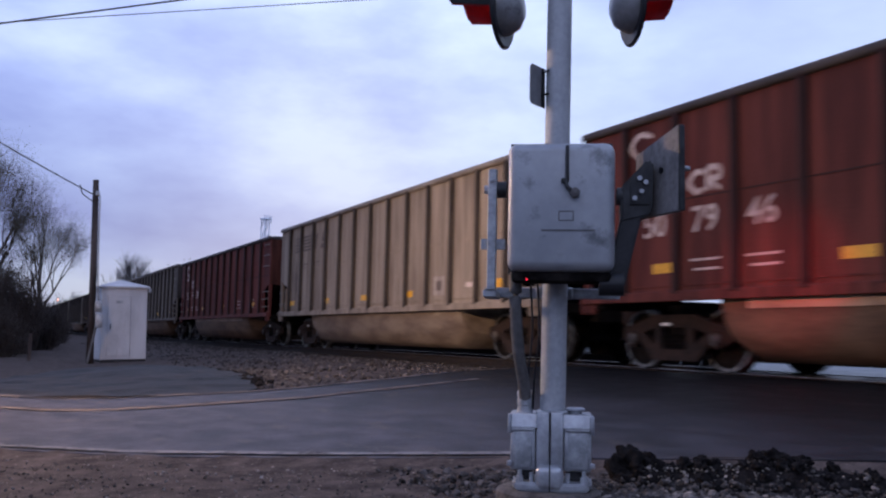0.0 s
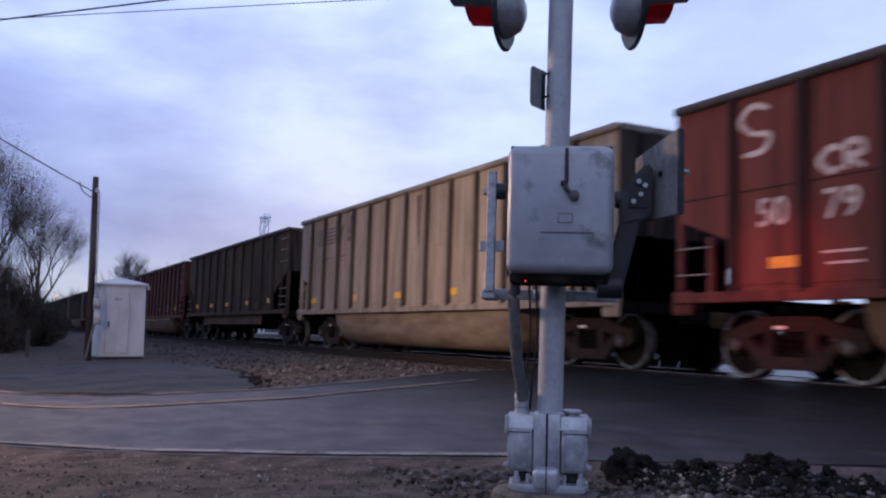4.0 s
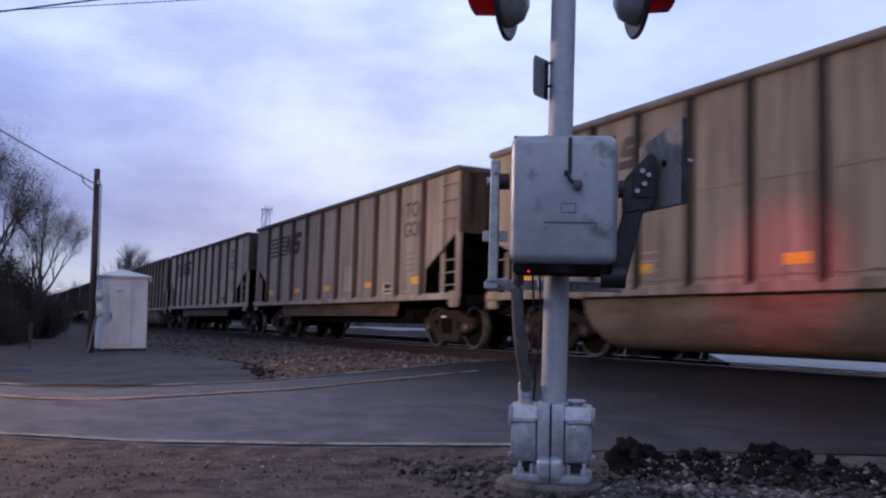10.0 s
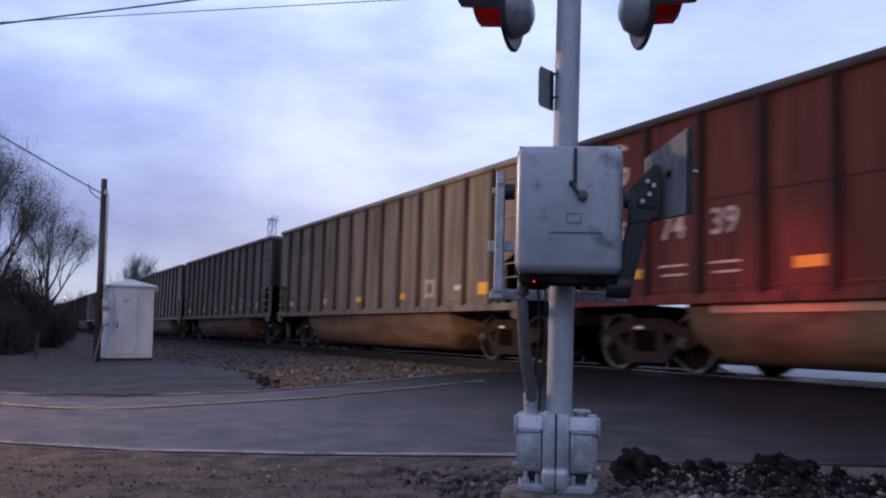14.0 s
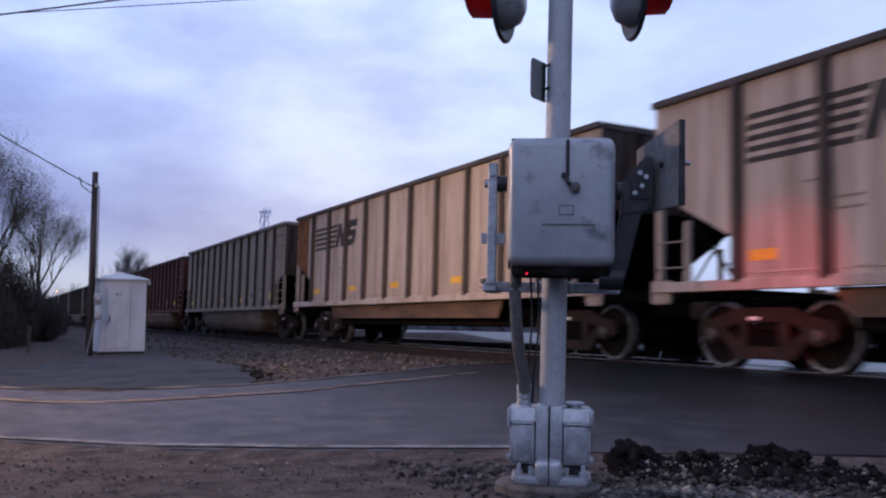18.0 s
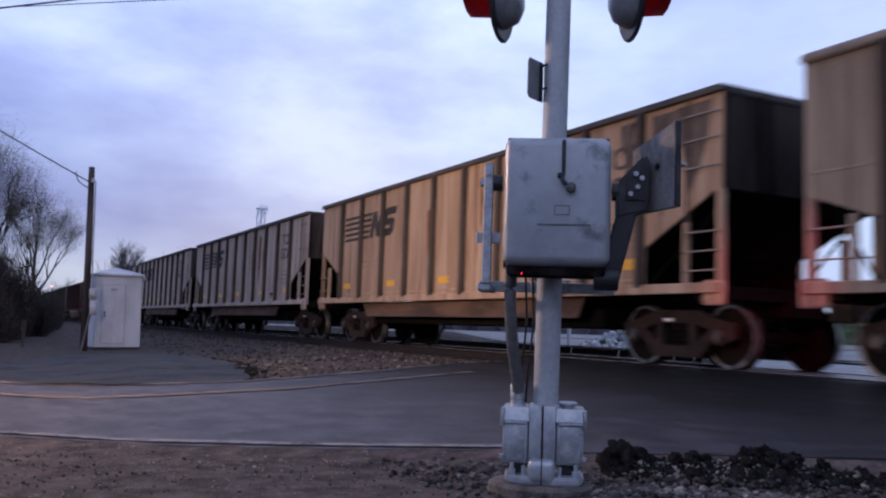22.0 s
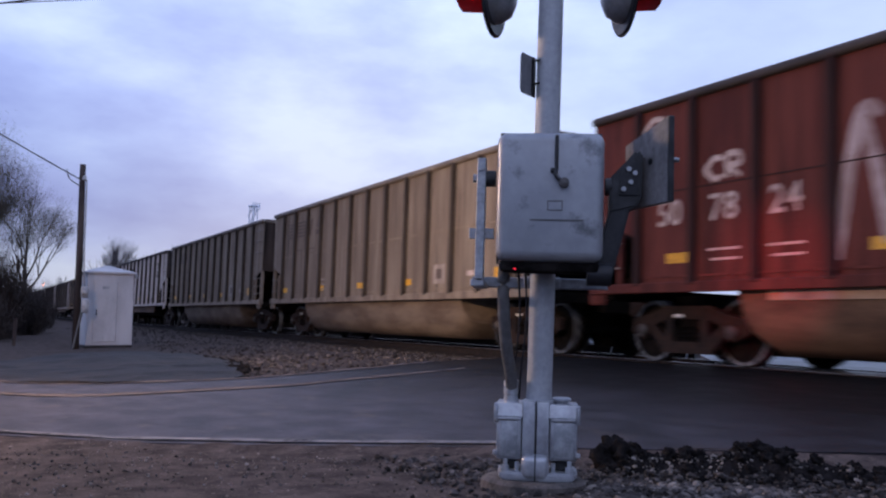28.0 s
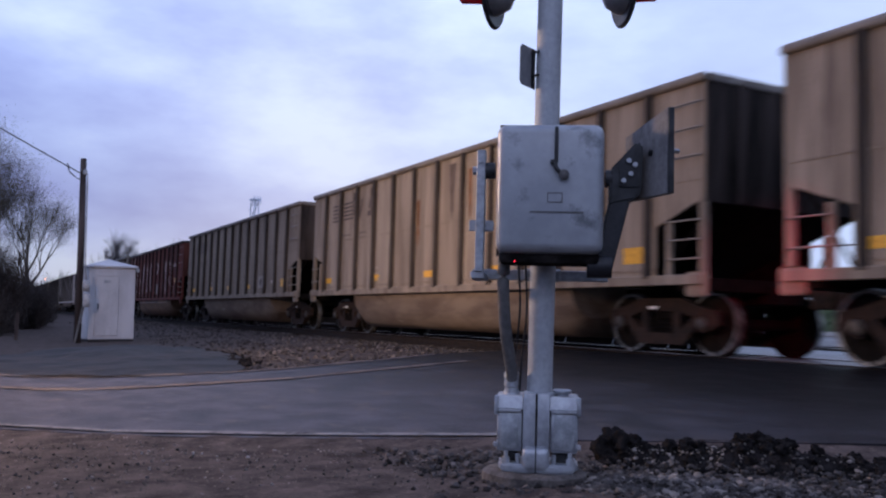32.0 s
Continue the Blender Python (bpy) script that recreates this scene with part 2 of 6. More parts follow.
TRUCK = material("rusty_cast_steel", (0.010, 0.0056, 0.0044), (0.032, 0.0175, 0.013), 8.0, (1, 1, 1), 0.85)
UNDER = material("black_underframe", (0.004, 0.0034, 0.0032), (0.010, 0.0082, 0.0075), 5.0, (1, 1, 1), 0.95, spec=0.04)
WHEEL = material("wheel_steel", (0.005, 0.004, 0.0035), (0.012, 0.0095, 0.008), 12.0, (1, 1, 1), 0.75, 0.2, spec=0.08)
TREAD = material("bright_rolled_steel", (0.05, 0.046, 0.042), (0.21, 0.20, 0.185), 9.0, (1, 1, 1), 0.38, 0.7)
YELLOW = material("yellow_reflector", (0.50, 0.24, 0.02), (0.70, 0.36, 0.035), 20.0, rough=0.35)
LOGO_BLACK = material("faded_black_stencil", (0.012, 0.011, 0.011), (0.045, 0.038, 0.034), 5.0, STREAK, 0.8)
LOGO_FADED = material("worn_brown_stencil", (0.055, 0.04, 0.034), (0.13, 0.1, 0.085), 5.0, STREAK, 0.8)
GLINT_WHITE = material("white_glint_paint", (0.80, 0.79, 0.76), (0.88, 0.87, 0.85), 20.0, rough=0.25, spec=0.6)
STENCIL_WHITE = material("dusty_white_stencil", (0.34, 0.24, 0.215), (0.55, 0.45, 0.41), 6.0, STREAK, 0.8)
GALV = material("galvanised_silver_paint", (0.22, 0.23, 0.245), (0.38, 0.39, 0.41), 5.0, (1, 1, 1), 0.45, 0.35, bump=0.05, spots=(0.17, 0.17, 0.18), spot_at=0.66, spot_scale=4.0)
POLE_GALV = material("bright_galvanised_tube", (0.28, 0.29, 0.31), (0.40, 0.41, 0.43), 5.0, (1, 1, 0.2), 0.62, 0.2, bump=0.04)
CASE = material("dented_silver_case", (0.25, 0.26, 0.28), (0.33, 0.34, 0.36), 2.0, (1, 1, 1), 0.42, 0.3, bump=0.04, fine=14, spots=(0.135, 0.14, 0.15), spot_at=0.60, spot_scale=4.2)
ALU = material("bright_aluminium", (0.26, 0.268, 0.29), (0.39, 0.40, 0.425), 8.0, (1, 1, 1), 0.4, 0.5, bump=0.06, spots=(0.30, 0.30, 0.32), spot_at=0.66, spot_scale=7.0)
DARK_STEEL = material("dark_painted_steel", (0.0126, 0.0126, 0.014), (0.035, 0.035, 0.0385), 8.0, rough=0.5)
BLACK = material("black_enamel", (0.008, 0.008, 0.01), (0.02, 0.02, 0.024), 8.0, rough=0.45)
CONDUIT = material("grey_flexible_conduit", (0.062, 0.060, 0.060), (0.11, 0.105, 0.105), 14.0, rough=0.6)
CONCRETE = material("stained_concrete", (0.119, 0.1015, 0.0875), (0.231, 0.203, 0.182), 6.0, rough=0.9, bump=0.3)
ASPHALT = material("worn_asphalt", (0.024, 0.0215, 0.0262), (0.083, 0.075, 0.088), 2.6, (1.3, 0.8, 1), 0.58, bump=0.45, fine=60, spots=(0.088, 0.070, 0.067), spot_at=0.60, spot_scale=2.4, turn=37, spec=0.12, low=0.54, high=0.84)


def shaded_ramp(mat, near, far, colour):
    """Paints the train's dark reflection into the asphalt of the ramp, with a ragged edge; near and far: where it
    starts and is whole, along x.
    """
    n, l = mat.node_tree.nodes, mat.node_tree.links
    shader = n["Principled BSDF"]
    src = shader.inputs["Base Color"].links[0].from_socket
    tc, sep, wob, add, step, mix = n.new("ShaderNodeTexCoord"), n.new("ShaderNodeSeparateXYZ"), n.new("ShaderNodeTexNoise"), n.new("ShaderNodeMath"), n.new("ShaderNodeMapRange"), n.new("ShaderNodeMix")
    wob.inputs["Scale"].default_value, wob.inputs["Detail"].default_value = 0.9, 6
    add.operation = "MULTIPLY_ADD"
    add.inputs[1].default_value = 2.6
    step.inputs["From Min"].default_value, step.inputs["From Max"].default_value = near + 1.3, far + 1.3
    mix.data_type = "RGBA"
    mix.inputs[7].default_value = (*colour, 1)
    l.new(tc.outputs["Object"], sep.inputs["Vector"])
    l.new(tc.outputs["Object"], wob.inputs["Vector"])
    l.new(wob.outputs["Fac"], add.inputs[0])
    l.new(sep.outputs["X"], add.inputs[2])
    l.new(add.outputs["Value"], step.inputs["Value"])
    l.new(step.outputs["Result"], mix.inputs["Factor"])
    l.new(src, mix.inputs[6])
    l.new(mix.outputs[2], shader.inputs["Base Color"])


# darkening put into the road colour for the train mirrored near the rails
shaded_ramp(ASPHALT, 2.6, 6.2, (0.0052, 0.0042, 0.0042))
ASPHALT_DARK = material("patched_dark_asphalt", (0.006, 0.0055, 0.006), (0.030, 0.027, 0.028), 1.8, (1, 1, 1), 0.7, bump=1.0, fine=28, spots=(0.045, 0.034, 0.029), spot_at=0.60, spot_scale=1.4, spec=0.17)
PAINT_LINE = material("worn_white_line", (0.034, 0.031, 0.032), (0.205, 0.190, 0.188), 5.5, rough=0.8, fine=30, low=0.52, high=0.74, spec=0.1)
DIRT = material("damp_brown_dirt", (0.029, 0.0225, 0.0205), (0.105, 0.081, 0.072), 5.5, (1, 1, 1), 0.95, bump=0.8, fine=55, spots=(0.17, 0.135, 0.115), spot_at=0.62, spot_scale=14.0, spec=0.05, low=0.50, high=0.86)
GRASS = material("spring_grass", (0.020, 0.030, 0.011), (0.055, 0.070, 0.028), 0.6, rough=0.95, bump=0.4, spec=0.05)
STONE = material("ballast_stone", (0.025, 0.021, 0.020), (0.092, 0.079, 0.074), 3.5, rough=0.95, bump=0.3, fine=25, spec=0.1)
VERGE_STONE = material("pale_verge_gravel", (0.06, 0.05, 0.045), (0.20, 0.17, 0.15), 3.5, rough=0.95, bump=0.2, fine=25, spec=0.08)
RUST_RING = material("rust_stain", (0.10, 0.042, 0.020), (0.19, 0.085, 0.040), 4.0, rough=0.9, spec=0.05)
RIPRAP = material("grey_riprap_stone", (0.16, 0.17, 0.18), (0.42, 0.43, 0.44), 1.3, rough=0.9, bump=0.4)
YARD = material("pale_yard_gravel", (0.125, 0.12, 0.115), (0.24, 0.232, 0.225), 0.8, rough=0.9, bump=0.2)
CHUNK = material("broken_black_asphalt", (0.0055, 0.0048, 0.0048), (0.023, 0.0195, 0.0185), 9.0, rough=1.0, bump=0.8, fine=50, spec=0.05)
WHITE_METAL = material("dirty_white_sheet_metal", (0.39, 0.385, 0.405), (0.51, 0.505, 0.525), 1.5, (1, 1, 0.4), 0.6, bump=0.03, spots=(0.36, 0.35, 0.345), spot_at=0.69, spot_scale=3.5, spec=0.2)
POLE_WOOD = material("weathered_creosote_pole", (0.030, 0.024, 0.024), (0.080, 0.064, 0.060), 6.0, (1, 1, 0.1), 0.9, bump=0.4, spec=0.1)
BARK = material("grey_brown_bark", (0.035, 0.028, 0.026), (0.085, 0.068, 0.06), 6.0, (1, 1, 0.3), 0.95, bump=0.4)
TWIG = material("bare_spring_twigs", (0.030, 0.024, 0.021), (0.075, 0.060, 0.050), 3.0, rough=0.95)
BUD = material("pale_spring_buds", (0.040, 0.036, 0.026), (0.095, 0.082, 0.058), 3.0, rough=0.9)
SCRUB = material("dark_scrub_leaves", (0.016, 0.0125, 0.0115), (0.050, 0.039, 0.034), 3.0, rough=0.95)
FAR_TWIG = material("distant_bare_woods", (0.03, 0.028, 0.034), (0.07, 0.064, 0.072), 2.0, rough=0.95)
RAIL = material("rail_rust", (0.010, 0.008, 0.008), (0.026, 0.019, 0.017), 8.0, rough=0.8, spec=0.2)
RAIL_TOP = material("polished_rail_head", (0.35, 0.35, 0.36), (0.5, 0.5, 0.52), 8.0, (4, 0.2, 4), 0.3, 0.9, bump=0)
TIE = material("creosoted_tie", (0.022, 0.017, 0.014), (0.055, 0.042, 0.035), 4.0, (1, 6, 1), 0.95)
PANEL = material("smooth_concrete_panel", (0.070, 0.074, 0.082), (0.22, 0.23, 0.25), 1.3, (2.5, 0.6, 1), 0.45, bump=0.06, spec=0.35, spots=(0.05, 0.045, 0.044), spot_at=0.56, spot_scale=1.6)
WIRE = material("black_cable", (0.012, 0.012, 0.014), (0.025, 0.025, 0.028), 5.0, rough=0.7)
SIGN_RED = material("red_sign_sheet", (0.42, 0.02, 0.025), (0.55, 0.03, 0.035), 5.0, rough=0.5)
RED_LENS = glowing("lit_red_lens", (1.0, 0.02, 0.03), 1.2)
# the flasher's red light on the lining, put into its base colour
RED_HOOD = material("hood_red_glow_paint", (0.30, 0.012, 0.018), (0.42, 0.02, 0.03), 8.0, rough=0.4)
TOWER_STEEL = material("far_galvanised_lattice", (0.62, 0.65, 0.72), (0.80, 0.83, 0.9), 0.5, rough=0.7)
LIT = glowing("warm_far_lamp", (1.0, 0.36, 0.22), 5.0)
RED_LED = glowing("red_indicator", (1.0, 0.02, 0.05), 1.6)
GRAFFITI = material("sprayed_white_paint", (0.26, 0.17, 0.16), (0.46, 0.36, 0.35), 6.0, (1, 1, 0.5), 0.7)


# ---- mesh helpers ----
def finish(name, bm, mat):
    mesh = bpy.data.meshes.new(name)
    bm.normal_update()
    bm.to_mesh(mesh)
    bm.free()
    mesh.materials.append(mat)
    return mesh


def part(name, bm, mat, parent, label=""):
    """One mesh object under a thing or a part."""
    mesh = bm if isinstance(bm, bpy.types.Mesh) else finish(name, bm, mat)
    ob = new(name, mesh)
    ob.parent = parent
    if label:
        ob["label"] = label
    return ob


def thing(name, label, category, m=None, group="", kind="", bm=None, mat=None):
    ob = new(name, finish(name, bm, mat) if bm else None)
    ob.matrix_world = m or Matrix.Identity(4)
    return tagged(ob, label, category, group, kind)


def smooth(bm, angle=40):
    limit = radians(angle)
    for f in bm.faces:
        f.smooth = True
    for e in bm.edges:
        e.smooth = len(e.link_faces) == 2 and e.calc_face_angle(0) < limit
    return bm


def box(x0, x1, y0, y1, z0, z1, bevel=0.0, seg=1, bm=None):
    own = bmesh.new()
    bmesh.ops.create_cube(own, size=1, matrix=Matrix.LocRotScale(((x0 + x1) / 2, (y0 + y1) / 2, (z0 + z1) / 2), None, (x1 - x0, y1 - y0, z1 - z0)))
    if bevel:
        bmesh.ops.bevel(own, geom=own.edges[:], offset=bevel, segments=seg, affect="EDGES", profile=0.5)
        if seg > 1:
            smooth(own)
    return joined(bm, own)


def joined(bm, own):
    if bm is None:
        return own
    mesh = bpy.data.meshes.new("piece")
    own.to_mesh(mesh)
    own.free()
    bm.from_mesh(mesh)
    bpy.data.meshes.remove(mesh)
    return bm


def cyl(a, b, r, r2=None, n=16, caps=True, bm=None):
    own = bmesh.new()
    a, b = Vector(a), Vector(b)
    way = b - a
    m = Matrix.Translation((a + b) / 2) @ way.to_track_quat("Z", "Y").to_matrix().to_4x4()
    bmesh.ops.create_cone(own, cap_ends=caps, segments=n, radius1=r, radius2=r if r2 is None else r2, depth=way.length, matrix=m)
    return joined(bm, smooth(own))


def extruded(points, axis, a, b, bevel=0.0, bm=None):
    """A flat outline, in the two other axes, pulled along one axis from a to b."""
    own = bmesh.new()
    def at(p, v):
        q = list(p)
        q.insert(axis, v)
        return q
    low = [own.verts.new(at(p, a)) for p in points]
    high = [own.verts.new(at(p, b)) for p in points]
    own.faces.new(low[::-1])
    own.faces.new(high)
    k = len(points)
    for i in range(k):
        own.faces.new((low[i], low[(i + 1) % k], high[(i + 1) % k], high[i]))
    bmesh.ops.recalc_face_normals(own, faces=own.faces[:])
    if bevel:
        bmesh.ops.bevel(own, geom=own.edges[:], offset=bevel, segments=2, affect="EDGES")
        smooth(own)
    return joined(bm, own)


def lathe(profile, m=None, n=28, bm=None):
    """Turns (radius, height) pairs about z."""
    own = bmesh.new()
    rings = [[own.verts.new((max(r, 1e-4) * math.cos(2 * math.pi * i / n), max(r, 1e-4) * math.sin(2 * math.pi * i / n), z)) for i in range(n)] for r, z in profile]
    for lo, hi in zip(rings, rings[1:]):
        for i in range(n):
            own.faces.new((lo[i], lo[(i + 1) % n], hi[(i + 1) % n], hi[i]))
    bmesh.ops.recalc_face_normals(own, faces=own.faces[:])
    if m:
        own.transform(m)
    return joined(bm, smooth(own, 35))


def tube(points, r, n=8, bm=None):
    """A round bar along a bent line."""
    own = bmesh.new()
    pts = [Vector(p) for p in points]
    rings = []
    for i, p in enumerate(pts):
        way = (pts[min(i + 1, len(pts) - 1)] - pts[max(i - 1, 0)]).normalized()
        q = way.to_track_quat("Z", "Y")
        rr = r[i] if isinstance(r, (list, tuple)) else r
        rings.append([own.verts.new(p + q @ Vector((rr * math.cos(2 * math.pi * k / n), rr * math.sin(2 * math.pi * k / n), 0))) for k in range(n)])
    for lo, hi in zip(rings, rings[1:]):
        for i in range(n):
            own.faces.new((lo[i], lo[(i + 1) % n], hi[(i + 1) % n], hi[i]))
    own.faces.new(rings[0][::-1])
    own.faces.new(rings[-1])
    return joined(bm, smooth(own, 50))


def bent(points, steps=8):
    """A smooth line through the points."""
    pts = [Vector(p) for p in points]
    out = []
    for i in range(len(pts) - 1):
        p0, p1, p2, p3 = pts[max(i - 1, 0)], pts[i], pts[i + 1], pts[min(i + 2, len(pts) - 1)]
        for k in range(steps):
            t = k / steps
            out.append(0.5 * (2 * p1 + (p2 - p0) * t + (2 * p0 - 5 * p1 + 4 * p2 - p3) * t * t + (3 * p1 - p0 - 3 * p2 + p3) * t ** 3))
    return out + [pts[-1]]


def lettering(text, size, mat, m, parent, name="stencil", label="", deep=0.006, squeeze=1.0):
    curve = bpy.data.curves.new(name, "FONT")
    curve.body, curve.size, curve.align_x, curve.align_y, curve.extrude = text, size, "CENTER", "CENTER", deep
    curve.offset = 0.012 * size
    curve.resolution_u = 3
    temp = bpy.data.objects.new(name, curve)
    scene.collection.objects.link(temp)
    mesh = bpy.data.meshes.new_from_object(temp.evaluated_get(bpy.context.evaluated_depsgraph_get()))
    bpy.data.objects.remove(temp)
    bpy.data.curves.remove(curve)
    mesh.transform(m @ Matrix.Diagonal((squeeze, 1, 1, 1)))
    mesh.materials.clear()
    mesh.materials.append(mat)
    return part(name, mesh, mat, parent, label)


# ---- the lie of the land ----
def ground_z(x, y):
    """Height of the bare ground; rail head is 0."""
    if x < 8.4:
        z = -0.47 + 0.25 * min(1, max(0, x / 8.4))
    elif x < 12.0:
        z = -0.22
    else:
        z = -0.22 + 0.26 * min(1, (x - 12.0) / 4.5) + (0.24 * min(1, (x - 26.0) / 16) if x > 26 else 0)
    far = min(1, max(0, (y - 14) / 10)) * min(1, max(0, (8.0 - x) / 3))
    return z - 0.10 * far


def road_z(x, y=0):
    if x < 12.5:
        return -0.43 + 0.41 * min(1, max(0, (x - 1.0) / 7.6))
    return -0.02 + 0.105 * min(1, (x - 12.5) / 0.8)


def noise2(x, y, s):
    return noise.noise((x * s, y * s, 0.37))


def sheet(outline, z_at, step, thick, name, rise=0.0):
    """A slab over an outline in plan, cut in a grid so that it follows the ground."""
    bm = bmesh.new()
    verts = [bm.verts.new((x, y, 0)) for x, y in outline]
    bm.faces.new(verts)
    lo, hi = [min(p[i] for p in outline) for i in (0, 1)], [max(p[i] for p in outline) for i in (0, 1)]
    for i in (0, 1):
        v = math.floor(lo[i] / step) * step + step
        while v < hi[i]:
            co, no = [0, 0, 0], [0, 0, 0]
            co[i], no[i] = v, 1
            bmesh.ops.bisect_plane(bm, geom=bm.verts[:] + bm.edges[:] + bm.faces[:], plane_co=co, plane_no=no)
            v += step
    for v in bm.verts:
        v.co.z = z_at(v.co.x, v.co.y) + rise
    bmesh.ops.recalc_face_normals(bm, faces=bm.faces[:])
    if bm.faces and sum(f.normal.z for f in bm.faces) < 0:
        bmesh.ops.reverse_faces(bm, faces=bm.faces[:])
    rim = [e for e in bm.edges if len(e.link_faces) == 1]
    made = bmesh.ops.extrude_edge_only(bm, edges=rim)
    for v in made["geom"]:
        if isinstance(v, bmesh.types.BMVert):
            v.co.z -= thick
    return bm


# one sheet of ground to the horizon, finer near the crossing
gx = sorted(set([-3000, -1200, -500, -200, -90, -40, -20] + [round(-10 + 0.5 * i, 3) for i in range(57)] + [22, 26, 30, 40, 60, 100, 200, 500, 1200, 3000]))
gy = sorted(set([-3000, -1200, -500, -200, -90, -40, -20, -10] + [round(-5 + 0.5 * i, 3) for i in range(80)] + [38, 42, 48, 56, 66, 80, 100, 140, 200, 300, 500, 1200, 3000]))
bm = bmesh.new()
grid = [[bm.verts.new((x, y, ground_z(x, y) + (0.03 * noise2(x, y, 0.8) + 0.012 * noise2(x, y, 3.1) if abs(x) < 20 and abs(y) < 40 else 0))) for x in gx] for y in gy]
for j in range(len(gy) - 1):
    for i in range(len(gx) - 1):
        bm.faces.new((grid[j][i], grid[j][i + 1], grid[j + 1][i + 1], grid[j + 1][i]))
ground = thing("ground", "damp brown dirt with scattered small gravel", "ground", kind="structure", bm=smooth(bm), mat=DIRT)

road_outline = [(-30, 28.6), (-12, 16.3), (-3, 9.5), (0.16, 7.05), (1.17, 6.25), (1.93, 5.6), (2.98, 4.84), (4.6, 3.5), (8.5, 0.2), (9.33, -0.45), (9.33, 9.7),
                (8.9, 9.9), (8.75, 12.2), (8.3, 12.5), (6.58, 12.42), (4.4, 11.61), (2.98, 11.28), (1.46, 11.58), (0.23, 12.48), (-6, 17.2), (-30, 34)]
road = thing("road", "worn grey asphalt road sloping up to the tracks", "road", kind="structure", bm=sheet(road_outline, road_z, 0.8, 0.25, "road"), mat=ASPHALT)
beyond_outline = [(13.06, -3.2), (24, -11), (24, 1.5), (15.5, 9.5), (13.06, 13.0)]
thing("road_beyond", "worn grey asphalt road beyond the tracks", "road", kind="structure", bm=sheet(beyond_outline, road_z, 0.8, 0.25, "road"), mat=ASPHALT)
apron_outline = [(1.46, 11.50), (2.2, 11.30), (2.98, 11.20), (3.25, 11.6), (3.35, 12.42), (3.9, 14.2), (3.95, 16.0), (4.05, 18.2), (3.96, 19.8), (3.13, 20.5), (1.3, 18.8), (0.29, 16.75), (-5, 20), (-5, 16.4), (-2, 14.1), (0.23, 12.38)]
thing("driveway", "dark patched asphalt turnout beside the hut", "driveway", kind="structure", bm=sheet(apron_outline, lambda x, y: max(ground_z(x, y) + 0.04 + 0.13 * math.exp(-((x - 2.6) / 1.5) ** 2 - ((y - 16.5) / 3.2) ** 2) + 0.05 * noise2(x, y, 0.9) + 0.04 * noise2(x, y, 2.6), road_z(x) + 0.006 if y < 13.2 else -1), 0.25, 0.06, "driveway"), mat=ASPHALT_DARK)

# bare shoulder falling from the road's edge to the verge
rim = bent([(x, y, 0) for x, y in [(-12, 16.3), (-3, 9.5), (0.16, 7.05), (1.17, 6.25), (1.93, 5.6), (2.98, 4.84), (4.6, 3.5), (8.5, 0.2)]], 10)
bm = bmesh.new()
strips = []
for p in rim:
    row = []
    for k in range(6):
        d = 0.11 * k - 0.035
        x, y = p.x - 0.62 * d, p.y - 0.78 * d
        top, low = road_z(p.x) + 0.002, ground_z(x, y) + 0.004
        f = min(1, k / 5) ** 0.8
        row.append(bm.verts.new((x, y, max(low, top * (1 - f) + (low - 0.02) * f + 0.012 * noise2(x, y, 5.0)) if k < 5 else low - 0.03)))
    strips.append(row)
for a, b in zip(strips, strips[1:]):
    for i in range(5):
        bm.faces.new((a[i], b[i], b[i + 1], a[i + 1]))
bmesh.ops.recalc_face_normals(bm, faces=bm.faces[:])
if sum(f.normal.z for f in bm.faces) < 0:
    bmesh.ops.reverse_faces(bm, faces=bm.faces[:])
thing("road_shoulder", "bare brown dirt shoulder along the road's edge", "road shoulder", kind="structure", bm=smooth(bm), mat=DIRT)

# worn white edge line along the near side of the road
edge = [(-12, 16.3), (-3, 9.5), (0.16, 7.05), (1.17, 6.25), (1.93, 5.6), (2.98, 4.82)]
line_pts = bent([(x + 0.05, y + 0.07, 0) for x, y in edge], 6)
bm = bmesh.new()
pairs = [(bm.verts.new((p.x, p.y, road_z(p.x) + 0.010)), bm.verts.new((p.x + 0.07, p.y + 0.085, road_z(p.x + 0.07) + 0.010))) for p in line_pts]
for (a, b), (c, d) in zip(pairs, pairs[1:]):
    bm.faces.new((a, c, d, b))
edge_line = thing("edge_line", "worn white painted line along the road's edge", "road marking", kind="structure", bm=bm, mat=PAINT_LINE)

# thin trails of washed-down dirt along the far edge of the road
DUST = material("washed_orange_dirt", (0.050, 0.043, 0.046), (0.145, 0.116, 0.104), 3.4, rough=0.95, fine=30, low=0.50, high=0.72, spec=0.05)
far_rim = [(-6, 17.1), (-3, 14.82), (0.23, 12.38), (1.46, 11.46), (2.98, 11.16), (4.4, 11.48), (6.4, 12.2)]
for inset, wide in ((0.02, 0.26), (1.55, 0.30)):
    trail = bent([(x - 0.25 * inset, y - inset, 0) for x, y in far_rim], 12)
    bm = bmesh.new()
    pairs = []
    for p in trail:
        w = wide * (0.6 + 0.8 * abs(noise2(p.x, p.y, 1.7)))
        x, y = p.x + 0.10 * noise2(p.x, p.y, 0.9), p.y + 0.12 * noise2(p.y, p.x, 0.8)
        pairs.append((bm.verts.new((x, y, road_z(x) + 0.010)), bm.verts.new((x + 0.4 * w, y + w, road_z(x + 0.4 * w) + 0.010))))
    for (a, b), (c, d) in zip(pairs, pairs[1:]):
        bm.faces.new((a, c, d, b))
    thing("dirt_trail", "thin orange-brown dirt trail along the road", "dirt", kind="structure", bm=bm, mat=DUST)

